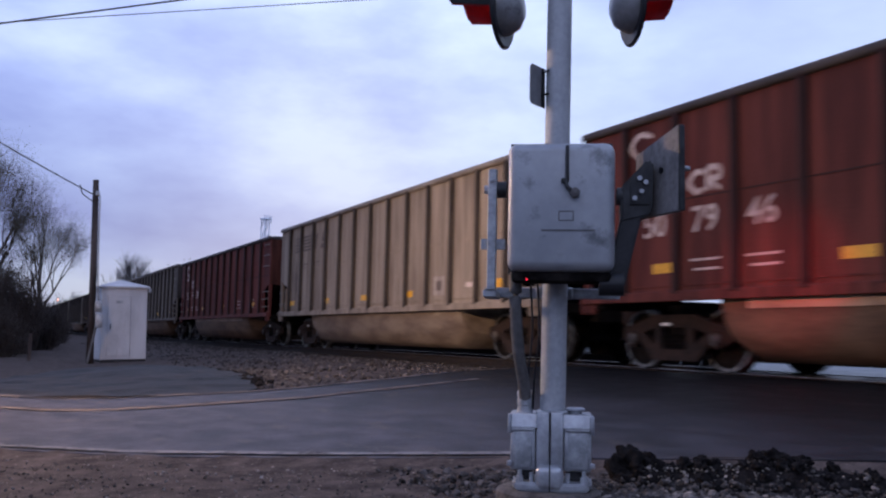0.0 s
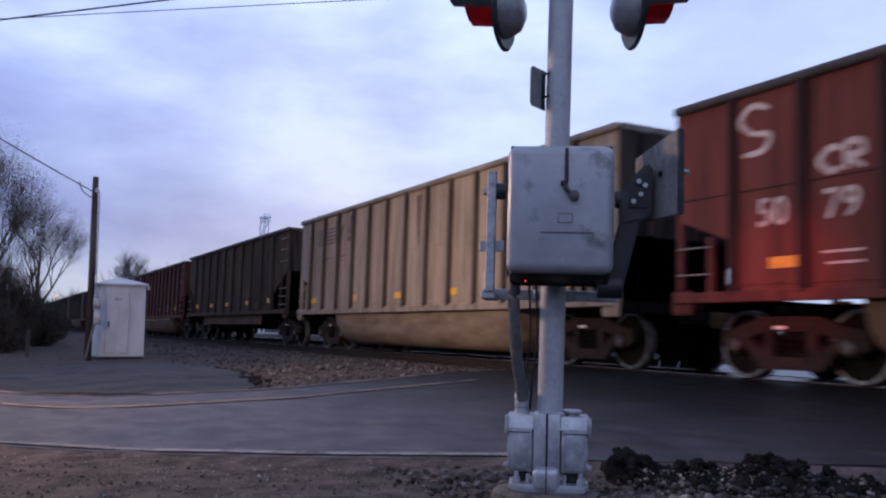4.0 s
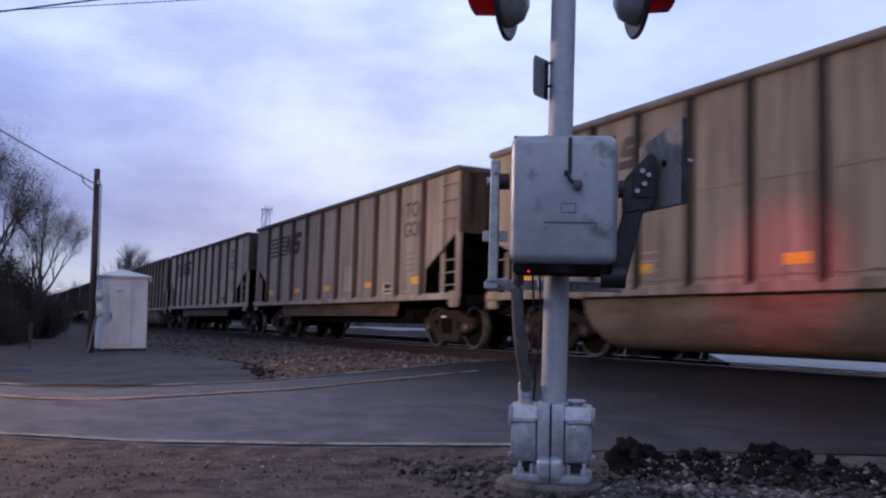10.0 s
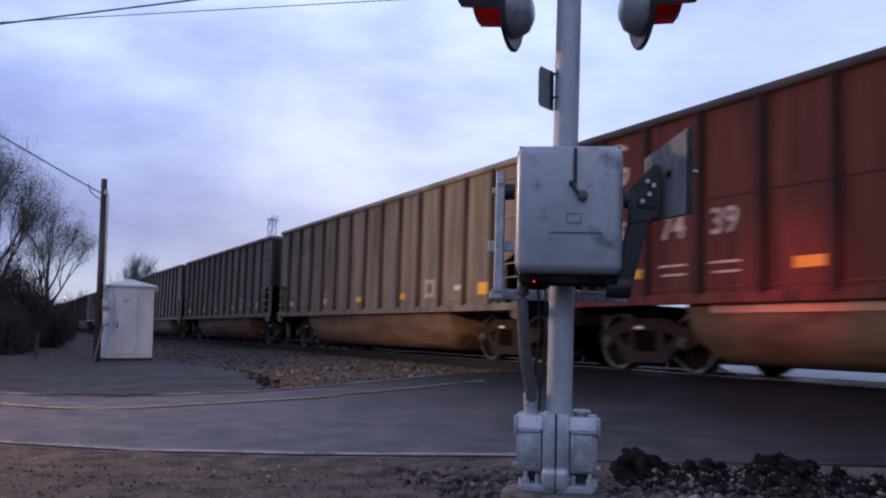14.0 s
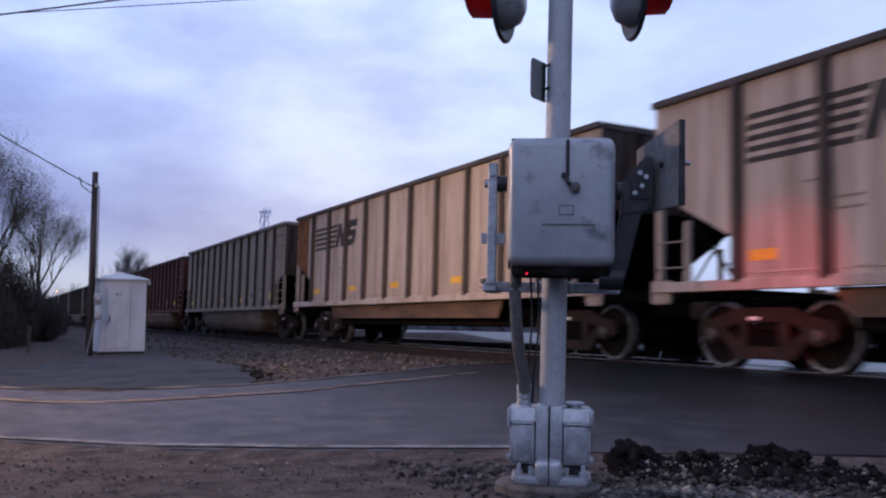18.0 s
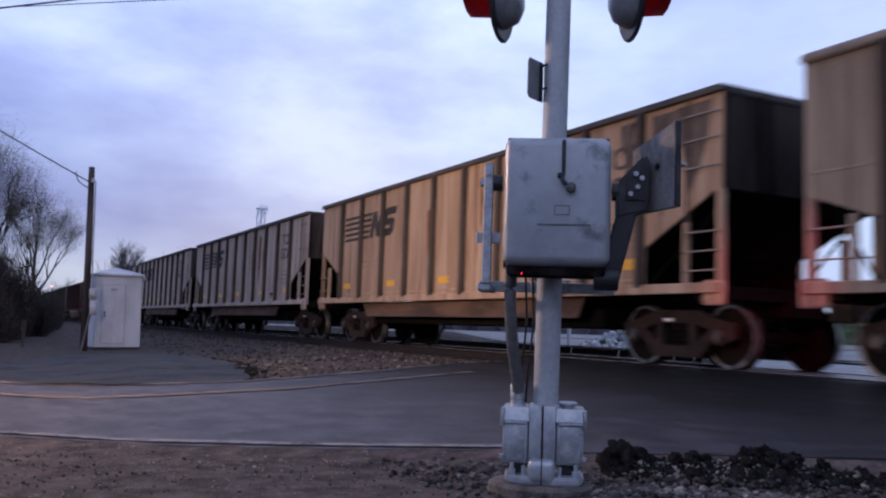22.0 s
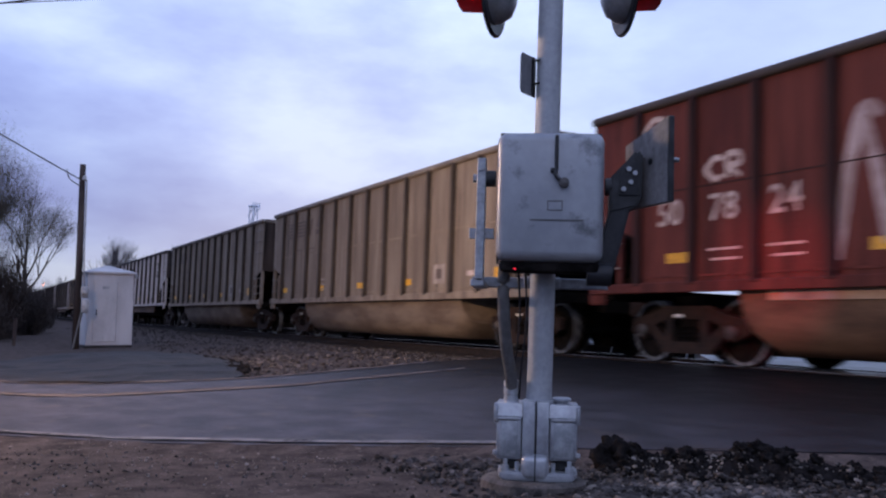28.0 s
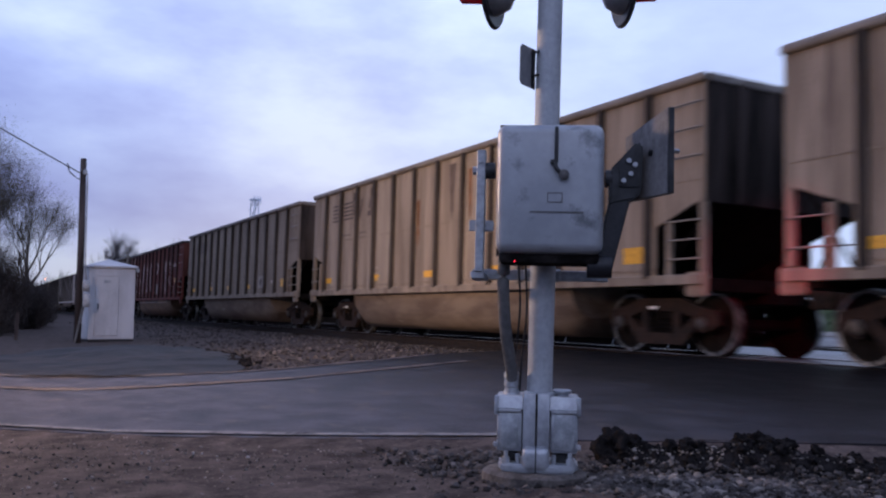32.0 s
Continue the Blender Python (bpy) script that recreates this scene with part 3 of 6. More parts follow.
# ---- the track ----
TRACK_X = 10.15
track = thing("railway_track", "single track with rusty rails on wooden ties", "railway track", pose(TRACK_X, 0, 0), kind="structure")
RAIL_SHAPE = [(-0.075, -0.185), (0.075, -0.185), (0.075, -0.17), (0.012, -0.155), (0.012, -0.045), (0.037, -0.035), (0.037, -0.004), (-0.037, -0.004), (-0.037, -0.035), (-0.012, -0.045), (-0.012, -0.155), (-0.075, -0.17)]
for side in (-1, 1):
    bm = bmesh.new()
    own = bmesh.new()
    lo = [own.verts.new((side * 0.755 + x, -60, z)) for x, z in RAIL_SHAPE]
    hi = [own.verts.new((side * 0.755 + x, 700, z)) for x, z in RAIL_SHAPE]
    own.faces.new(lo[::-1]), own.faces.new(hi)
    for i in range(len(lo)):
        own.faces.new((lo[i], lo[(i + 1) % len(lo)], hi[(i + 1) % len(lo)], hi[i]))
    bmesh.ops.recalc_face_normals(own, faces=own.faces[:])
    rail = part("rail", own, RAIL, track)
    part("rail_head", box(side * 0.755 - 0.033, side * 0.755 + 0.033, -60, 700, -0.004, 0.0, bm=None), RAIL_TOP, rail, "polished running surface")
tie_mesh = finish("tie", box(-1.3, 1.3, -0.115, 0.115, -0.36, -0.19, 0.012), TIE)
for i in range(150):
    y = -16 + 0.52 * i
    if -2.0 < y < 9.6:
        continue
    ob = part("tie", tie_mesh, TIE, track)
    ob.location = (0, y, 0)
    ob.rotation_euler = (0, 0, random.uniform(-0.012, 0.012))
bm = bmesh.new()
for i in range(900):
    y = 62 + 0.52 * i
    vs = [bm.verts.new(p) for p in ((-1.3, y - 0.115, -0.19), (1.3, y - 0.115, -0.19), (1.3, y + 0.115, -0.19), (-1.3, y + 0.115, -0.19))]
    bm.faces.new(vs)
part("far_ties", bm, TIE, track)["kind"] = "stuff"
# crossing surface between and beside the rails
crossing = thing("crossing_surface", "pale smooth concrete crossing panels beside the rails", "crossing", pose(TRACK_X, 0, 0), kind="structure")
for x0, x1, z0, z1 in ((-0.63, 0.62, -0.014, -0.014), (0.82, 2.86, -0.014, 0.060)):
    end = [9.05 + (x + 0.75) * 1.25 for x in (x0, x1)]
    y = -3.4
    while y < end[1] - 0.3:
        a, b = min(y + 1.815, end[0]), min(y + 1.815, end[1])
        lo = min(y, end[0] - 0.04)
        bm = bmesh.new()
        top = [bm.verts.new(p) for p in ((x0, lo, z0), (x1, y, z1), (x1, b, z1), (x0, a, z0))]
        low = [bm.verts.new((v.co.x, v.co.y, -0.24)) for v in top]
        bm.faces.new(top), bm.faces.new(low[::-1])
        for i in range(4):
            bm.faces.new((top[i], low[i], low[(i + 1) % 4], top[(i + 1) % 4]))
        part("panel", bm, PANEL, crossing)
        y += 1.83

# a second track runs beside the first, a little higher
siding = thing("siding_track", "second track with dark rails beside the first", "railway track", pose(13.95, 0, 0.10), kind="structure")
for side in (-1, 1):
    own = bmesh.new()
    lo = [own.verts.new((side * 0.755 + x, -60, z)) for x, z in RAIL_SHAPE]
    hi = [own.verts.new((side * 0.755 + x, 400, z)) for x, z in RAIL_SHAPE]
    own.faces.new(lo[::-1]), own.faces.new(hi)
    for i in range(len(lo)):
        own.faces.new((lo[i], lo[(i + 1) % len(lo)], hi[(i + 1) % len(lo)], hi[i]))
    bmesh.ops.recalc_face_normals(own, faces=own.faces[:])
    rail = part("rail", own, RAIL, siding)
    part("rail_head", box(side * 0.755 - 0.033, side * 0.755 + 0.033, -60, 400, -0.004, 0.0), RAIL_TOP, rail, "polished running surface")
for i in range(60):
    y = 13.6 + 0.52 * i
    ob = part("tie", tie_mesh, TIE, siding)
    ob.location = (0, y, 0)
brace_mesh = finish("rail_brace", extruded([(0.0, -0.16), (0.05, -0.16), (0.07, -0.03), (0.045, -0.03)], 1, -0.03, 0.03), GALV)
for y in (13.9, 14.5, 15.1, 16.35, 18.2):
    ob = part("rail_brace", brace_mesh, GALV, siding, "worn steel rail brace")
    ob.location = (-0.87, y, 0)
    ob.rotation_euler = (0, 0, radians(-35))

# ballast bed: a low bank under the ties, with loose stones on it
bm = bmesh.new()
prof = [(-3.4, -0.47), (-2.2, -0.30), (-1.55, -0.215), (1.55, -0.215), (2.2, -0.17), (5.4, -0.14), (6.6, -0.12)]
rows = []
for y in [12.6 + 1.0 * i for i in range(60)] + [80, 120, 200, 400, 700]:
    rows.append([bm.verts.new((x + 0.06 * noise2(x, y, 1.3), y, z + 0.03 * noise2(x, y, 1.9))) for x, z in prof])
for a, b in zip(rows, rows[1:]):
    for i in range(len(prof) - 1):
        bm.faces.new((a[i], a[i + 1], b[i + 1], b[i]))
bed = thing("ballast_bed", "dusty brown ballast bank under the track", "ballast", pose(TRACK_X, 0, 0), kind="structure", bm=bm, mat=DIRT)


# ---- loose stone ----
def stone_shape(rng, squash=0.7):
    own = bmesh.new()
    bmesh.ops.create_icosphere(own, subdivisions=1, radius=1)
    for v in own.verts:
        v.co *= rng.uniform(0.58, 1.25)
        v.co.z *= squash
    shape = [tuple(v.co) for v in own.verts], [tuple(v.index for v in f.verts) for f in own.faces]
    own.free()
    return shape


def scatter(name, spots, mat, label, category, seed=3):
    """Many loose stones in one mesh; spots: x, y, z and size."""
    rng = random.Random(seed)
    shapes = [stone_shape(rng) for _ in range(14)]
    verts, faces = [], []
    for x, y, z, s in spots:
        vs, fs = rng.choice(shapes)
        turn = Euler((rng.uniform(-0.5, 0.5), rng.uniform(-0.5, 0.5), rng.uniform(0, 6.28))).to_matrix()
        base = len(verts)
        sx = s * rng.uniform(0.8, 1.3)
        verts += [tuple(turn @ Vector((v[0] * sx, v[1] * s, v[2] * s)) + Vector((x, y, z))) for v in vs]
        faces += [tuple(base + i for i in f) for f in fs]
    mesh = bpy.data.meshes.new(name)
    mesh.from_pydata(verts, [], faces)
    mesh.materials.append(mat)
    ob = new(name, mesh)
    return tagged(ob, label, category, kind="stuff")


def island_varied(mat, lo, hi):
    """Each loose piece of one mesh gets its own brightness."""
    n, l = mat.node_tree.nodes, mat.node_tree.links
    shader = n["Principled BSDF"]
    src = shader.inputs["Base Color"].links[0].from_socket
    geo, rng, hsv = n.new("ShaderNodeNewGeometry"), n.new("ShaderNodeMapRange"), n.new("ShaderNodeHueSaturation")
    rng.inputs["To Min"].default_value, rng.inputs["To Max"].default_value = lo, hi
    l.new(geo.outputs["Random Per Island"], rng.inputs["Value"])
    l.new(rng.outputs["Result"], hsv.inputs["Value"])
    l.new(src, hsv.inputs["Color"])
    l.new(hsv.outputs["Color"], shader.inputs["Base Color"])


island_varied(STONE, 0.40, 1.75)
island_varied(RIPRAP, 0.6, 1.3)
island_varied(VERGE_STONE, 0.3, 1.7)

rng = random.Random(11)


def bank_z(x, y):
    d = abs(x - TRACK_X)
    bank = -0.215 if d < 1.55 else max(-0.6, -0.215 - (d - 1.55) * 0.135)
    return max(ground_z(x, y), bank if y > 12.6 else -1)


spots = []
while len(spots) < 9000:
    y = 11.4 + 45 * rng.random() ** 1.9
    left = 3.2 if y < 13 else 4.0 + max(0, min(1, (y - 20) / 8)) * 1.0
    x = rng.uniform(left - 0.3 * rng.random(), 11.8)
    if y < 12.55 and x > 3.6 and y < 11.55 + max(0, (x - 4.0)) * 0.33:
        continue
    if x < 7.6 and noise2(x, y, 0.6) < 0.02 and rng.random() < 0.72:
        continue
    spots.append((x, y, bank_z(x, y) + 0.015, 0.014 + 0.040 * rng.random() ** 2))
scatter("ballast_stones", spots, STONE, "loose brown and grey ballast stones", "ballast", 5)

# gravel and broken asphalt on the near verge
spots = []
while len(spots) < 8500:
    u, v = rng.random(), rng.random()
    x, y = 1.0 + 4.2 * u, 1.6 + 3.9 * v
    side = (y - 4.84) * 0.62 + (x - 2.98) * 0.78
    if side > -0.12 or x < 1.2 + (y - 1.6) * 0.28:
        continue
    dense = min(1, max(0.03 + 0.9 * max(0, noise2(x, y, 1.1) + 0.02), (x - 2.1) / 0.9))
    if rng.random() > dense:
        continue
    spots.append((x, y, ground_z(x, y) + 0.012, 0.006 + 0.026 * rng.random() ** 2))
for _ in range(420):
    t = rng.random()
    x, y = 3.24 + 1.85 * t + rng.uniform(-0.26, 0.02), 3.98 - 1.82 * t + rng.uniform(-0.26, 0.04)
    spots.append((x, y, ground_z(x, y) + 0.02 + 0.04 * rng.random() * (1 if t < 0.5 else 0.6), 0.007 + 0.016 * rng.random() ** 2))
scatter("verge_gravel", spots, STONE, "loose grey gravel around the signal mast", "gravel", 6)
spots = []
while len(spots) < 9000:
    x, y = rng.uniform(-1.5, 3.2), rng.uniform(2.2, 8.2)
    side = (y - 4.84) * 0.62 + (x - 2.98) * 0.78
    if side > -0.08:
        continue
    spots.append((x, y, ground_z(x, y) + 0.006, 0.002 + 0.011 * rng.random() ** 3))
scatter("verge_grit", spots, VERGE_STONE, "fine grit strewn over the brown dirt", "gravel", 7)


def lump(rng, r, rough=0.35, sub=3, squash=0.62):
    own = bmesh.new()
    bmesh.ops.create_icosphere(own, subdivisions=sub, radius=r)
    seed = rng.uniform(0, 90)
    for v in own.verts:
        d = v.co.normalized()
        v.co *= 1 + rough * noise.noise(d * 1.7 + Vector((seed, 0, 0))) + 0.28 * noise.noise(d * 5 + Vector((0, seed, 0))) + 0.16 * noise.noise(d * 12 + Vector((0, 0, seed))) + 0.10 * noise.noise(d * 27 + Vector((seed, 0, seed)))
        v.co.z *= squash
    return own


# a bank of broken black asphalt along the road's edge
def bank_height(t, w):
    """Height of the heap; t runs along the road from the mast, w across it, both in metres."""
    crest = 0.145 * max(0.0, min(1, t / 0.10)) * (0.62 + 0.38 * math.exp(-((t - 0.75) / 0.35) ** 2)) * max(0.0, 1 - max(0.0, t - 0.9) / 2.4)
    wide = 0.15 + 0.05 * math.sin(3.1 * t) + 0.04 * t
    rough = 0.030 * noise2(t + 9, w, 5.0) + 0.020 * noise2(t, w + 4, 13.0) + 0.010 * noise2(t + 2, w, 31.0)
    f = math.exp(-(w / wide) ** 2)
    return (crest * (1 + 0.35 * noise2(t, 3.3, 4.0)) + rough) * f - 0.014 * (1 - f)


ALONG, ACROSS, HEAP = Vector((0.713, -0.701)), Vector((0.701, 0.713)), Vector((3.27, 4.06))
bm = bmesh.new()
rows = []
for i in range(118):
    t = -0.06 + 0.028 * i
    row = []
    for k in range(25):
        w = -0.36 + 0.029 * k
        p = HEAP + ALONG * t + ACROSS * w
        row.append(bm.verts.new((p.x, p.y, ground_z(p.x, p.y) + bank_height(t, w))))
    rows.append(row)
for a, b in zip(rows, rows[1:]):
    for i in range(24):
        bm.faces.new((a[i], a[i + 1], b[i + 1], b[i]))
bmesh.ops.recalc_face_normals(bm, faces=bm.faces[:])
if sum(f.normal.z for f in bm.faces) < 0:
    bmesh.ops.reverse_faces(bm, faces=bm.faces[:])
HEAP_DIRT = material("black_asphalt_crumbs", (0.0045, 0.0038, 0.0038), (0.022, 0.018, 0.017), 14.0, rough=1.0, bump=1.0, fine=80, spots=(0.05, 0.042, 0.038), spot_at=0.66, spot_scale=30.0, spec=0.05)
thing("rubble_bank", "low bank of crumbled black asphalt along the road", "rubble bank", kind="structure", bm=smooth(bm, 30), mat=HEAP_DIRT)
rng = random.Random(4)
CHUNKS = [(0.03, 0.0, 0.108, 1.0), (0.11, 0.02, 0.062, 0.9), (0.0, -0.09, 0.050, 0.8), (0.80, 0.03, 0.060, 0.8), (0.70, 0.02, 0.048, 0.8), (0.93, 0.0, 0.052, 0.7), (0.42, 0.02, 0.045, 0.8)]
for _ in range(270):
    t = 2.6 * rng.random() ** 1.5
    CHUNKS.append((t, rng.gauss(-0.02, 0.10), 0.008 + 0.030 * rng.random() ** 2.4, 0.9))
for t, w, r, squash in CHUNKS:
    p = HEAP + ALONG * t + ACROSS * w
    thing("asphalt_chunk", "broken black asphalt lump on the gravel verge", "rubble", pose(p.x, p.y, ground_z(p.x, p.y) + max(0, bank_height(t, w)) + r * 0.25, rng.uniform(-25, 25), rng.uniform(-25, 25), rng.uniform(0, 360)), "rubble along the road", bm=smooth(lump(rng, r, 0.7, 4 if r > 0.04 else 3 if r > 0.02 else 2, squash), 25), mat=CHUNK)
spots = []
while len(spots) < 800:
    t, w = 2.4 * rng.random() ** 1.2, rng.gauss(-0.06, 0.13)
    p = HEAP + ALONG * t + ACROSS * w
    spots.append((p.x, p.y, ground_z(p.x, p.y) + max(0, bank_height(t, w)) + 0.006, 0.005 + 0.014 * rng.random() ** 2))
while len(spots) < 1900:
    t, w = rng.uniform(-0.5, 2.4), -0.16 - 0.75 * rng.random() ** 1.3
    p = HEAP + ALONG * t + ACROSS * w
    spots.append((p.x, p.y, ground_z(p.x, p.y) + 0.016, 0.008 + 0.022 * rng.random() ** 2))
scatter("pale_pebbles", spots, VERGE_STONE, "pale pebbles strewn over the asphalt rubble", "gravel", 8)
# crumbled edge of the turnout
spots = []
for i in range(420):
    t = rng.random()
    x, y = 3.42 + 0.62 * math.sin(t * 1.9) + rng.gauss(0.05, 0.09), 12.4 + 6.4 * t + rng.uniform(-0.1, 0.1)
    spots.append((x, y, bank_z(x, y) + 0.05, 0.015 + 0.06 * rng.random() ** 2.5))
scatter("turnout_crumbs", spots, CHUNK, "crumbled black asphalt at the turnout edge", "rubble", 10)

# ---- the coal cars ----
HALF, SIDE, SILL, TOP = 7.68, 1.6, 1.02, 3.80
TRUCK_Y = 6.22
GANTRY = Matrix(((0, 0, -1, 0), (-1, 0, 0, 0), (0, 1, 0, 0), (0, 0, 0, 1)))


def on_side(y, z, x=-SIDE):
    """Where writing lies on the side of a car that faces the road."""
    return Matrix.Translation((x, y, z)) @ GANTRY


# the open end bay: its width, and the height of the side sheet's cut edge at the corner and inside
BAYS = {"beam": (1.52, 2.46, 1.70), "tub": (0.95, 2.14, 1.80)}


def side_sheet(sign, TOP, SILL, belly, inset=0.0):
    bay, hi, lo = BAYS[belly]
    pts = [(-HALF, TOP - 0.08), (-HALF, hi), (-HALF + bay, lo), (-HALF + bay, SILL + 0.14), (HALF - bay, SILL + 0.14), (HALF - bay, lo), (HALF, hi), (HALF, TOP - 0.08)]
    deep = inset + (0.004 if inset else 0.02)
    return extruded(pts, 0, sign * (SIDE - deep), sign * (SIDE - inset))


MESHES = {}


def shared(key, make, mat):
    if key not in MESHES:
        MESHES[key] = finish(key[0], make(), mat)
    return MESHES[key]


def sideframe():
    """Cast truck side: an arched top bar, a belly bar and two windows round the spring nest."""
    bm = bmesh.new()
    half = 0.055
    for pts in ([(-1.16, 0.44), (-1.15, 0.63), (-0.80, 0.70), (-0.42, 0.82), (0.42, 0.82), (0.80, 0.70), (1.15, 0.63), (1.16, 0.44), (1.02, 0.36), (0.76, 0.40), (0.70, 0.53), (0.40, 0.63), (-0.40, 0.63), (-0.70, 0.53), (-0.76, 0.40), (-1.02, 0.36)],
                [(-0.84, 0.52), (-0.66, 0.54), (-0.36, 0.31), (0.36, 0.31), (0.66, 0.54), (0.84, 0.52), (0.48, 0.14), (-0.48, 0.14)],
                [(-0.42, 0.25), (-0.27, 0.25), (-0.27, 0.66), (-0.42, 0.66)], [(0.27, 0.25), (0.42, 0.25), (0.42, 0.66), (0.27, 0.66)]):
        extruded(pts, 0, -half, half, bm=bm)
    for s in (-1, 1):
        cyl((-half - 0.03, s * 0.89, 0.457), (half + 0.03, s * 0.89, 0.457), 0.13, n=14, bm=bm)
    return bm


def springs():
    bm = bmesh.new()
    for y in (-0.17, 0.0, 0.17):
        lathe([(0.05, 0.30), (0.075, 0.31), (0.06, 0.345), (0.075, 0.38), (0.06, 0.415), (0.075, 0.45), (0.06, 0.485), (0.05, 0.50)], Matrix.Translation((0, y, 0)), 10, bm)
    return bm


def wheelset_meshes():
    axle = lambda: cyl((-1.02, 0, 0), (1.02, 0, 0), 0.08, n=12)
    def disc(s):
        prof = [(0.10, 0.05), (0.30, 0.015), (0.385, 0.03), (0.40, 0.065), (0.452, 0.068), (0.457, -0.05), (0.483, -0.062), (0.483, -0.085), (0.40, -0.088), (0.385, -0.03), (0.30, -0.045), (0.10, -0.06)]
        bm = lathe([(r, z) for r, z in prof], pose(s * 0.79, 0, 0, 0, 90 if s > 0 else -90, 0), 32)
        for k in range(3):
            a = 2 * math.pi * k / 3
            cyl((s * 0.80, 0.22 * math.cos(a), 0.22 * math.sin(a)), (s * 0.845, 0.22 * math.cos(a), 0.22 * math.sin(a)), 0.03, n=8, bm=bm)
        return bm
    def rim(s):
        return lathe([(0.405, 0.069), (0.450, 0.072), (0.4585, 0.055), (0.4590, -0.045)], pose(s * 0.79, 0, 0, 0, 90 if s > 0 else -90, 0), 32)
    def cap(s):
        bm = lathe([(0.0, 0.10), (0.075, 0.10), (0.095, 0.08), (0.095, 0.0)], pose(s * 1.02, 0, 0, 0, 90 if s > 0 else -90, 0), 14)
        for k in range(3):
            a = 2 * math.pi * k / 3
            cyl((s * 1.11, 0.05 * math.cos(a), 0.05 * math.sin(a)), (s * 1.135, 0.05 * math.cos(a), 0.05 * math.sin(a)), 0.014, n=6, bm=bm)
        return bm
    return axle, disc, rim, cap


AXLE, DISC, RIM, CAP = wheelset_meshes()
WHEELSETS = []


def truck(car, y):
    """A two-axle truck; its wheelsets turn."""
    base = part("truck", shared(("truck", "bolster"), lambda: box(-0.98, 0.98, -0.2, 0.2, 0.50, 0.74, 0.03, bm=box(-0.35, 0.35, -0.35, 0.35, 0.74, 0.92)), UNDER), UNDER, car)
    base.location = (0, y, 0)
    for s in (-1, 1):
        ob = part("sideframe", shared(("sideframe",), sideframe, TRUCK), TRUCK, base)
        ob.location = (s * 1.0, 0, 0)
        ob = part("spring_nest", shared(("spring_nest",), springs, UNDER), UNDER, base)
        ob.location = (s * 1.0, 0, 0)
        # white plate added to paint in the bright glint on each truck
        ob = part("wear_plate", shared(("wear_plate", s), lambda: box(s * 0.056, s * 0.064, 0.06, 0.24, 0.655, 0.700, 0.002), GLINT_WHITE), GLINT_WHITE, base, "small white plate added for a glint")
        ob.location = (s * 1.0, 0, 0)
    return base


def wheelset(car, y):
    """Child of the car, so that its parts stay within two levels; its own pose is the turn alone."""
    ob = part("wheelset", shared(("wheelset",), AXLE, UNDER), UNDER, car)
    ob.matrix_parent_inverse = Matrix.Translation((0, y, 0.457))
    for s in (-1, 1):
        part("wheel", shared(("wheel", s), lambda: DISC(s), WHEEL), WHEEL, ob)
        part("rim", shared(("rim", s), lambda: RIM(s), TREAD), TREAD, ob, "bright worn wheel rim")
        part("bearing_cap", shared(("bearing_cap", s), lambda: CAP(s), CAP_STEEL), CAP_STEEL, ob)
    WHEELSETS.append(ob)
    return ob


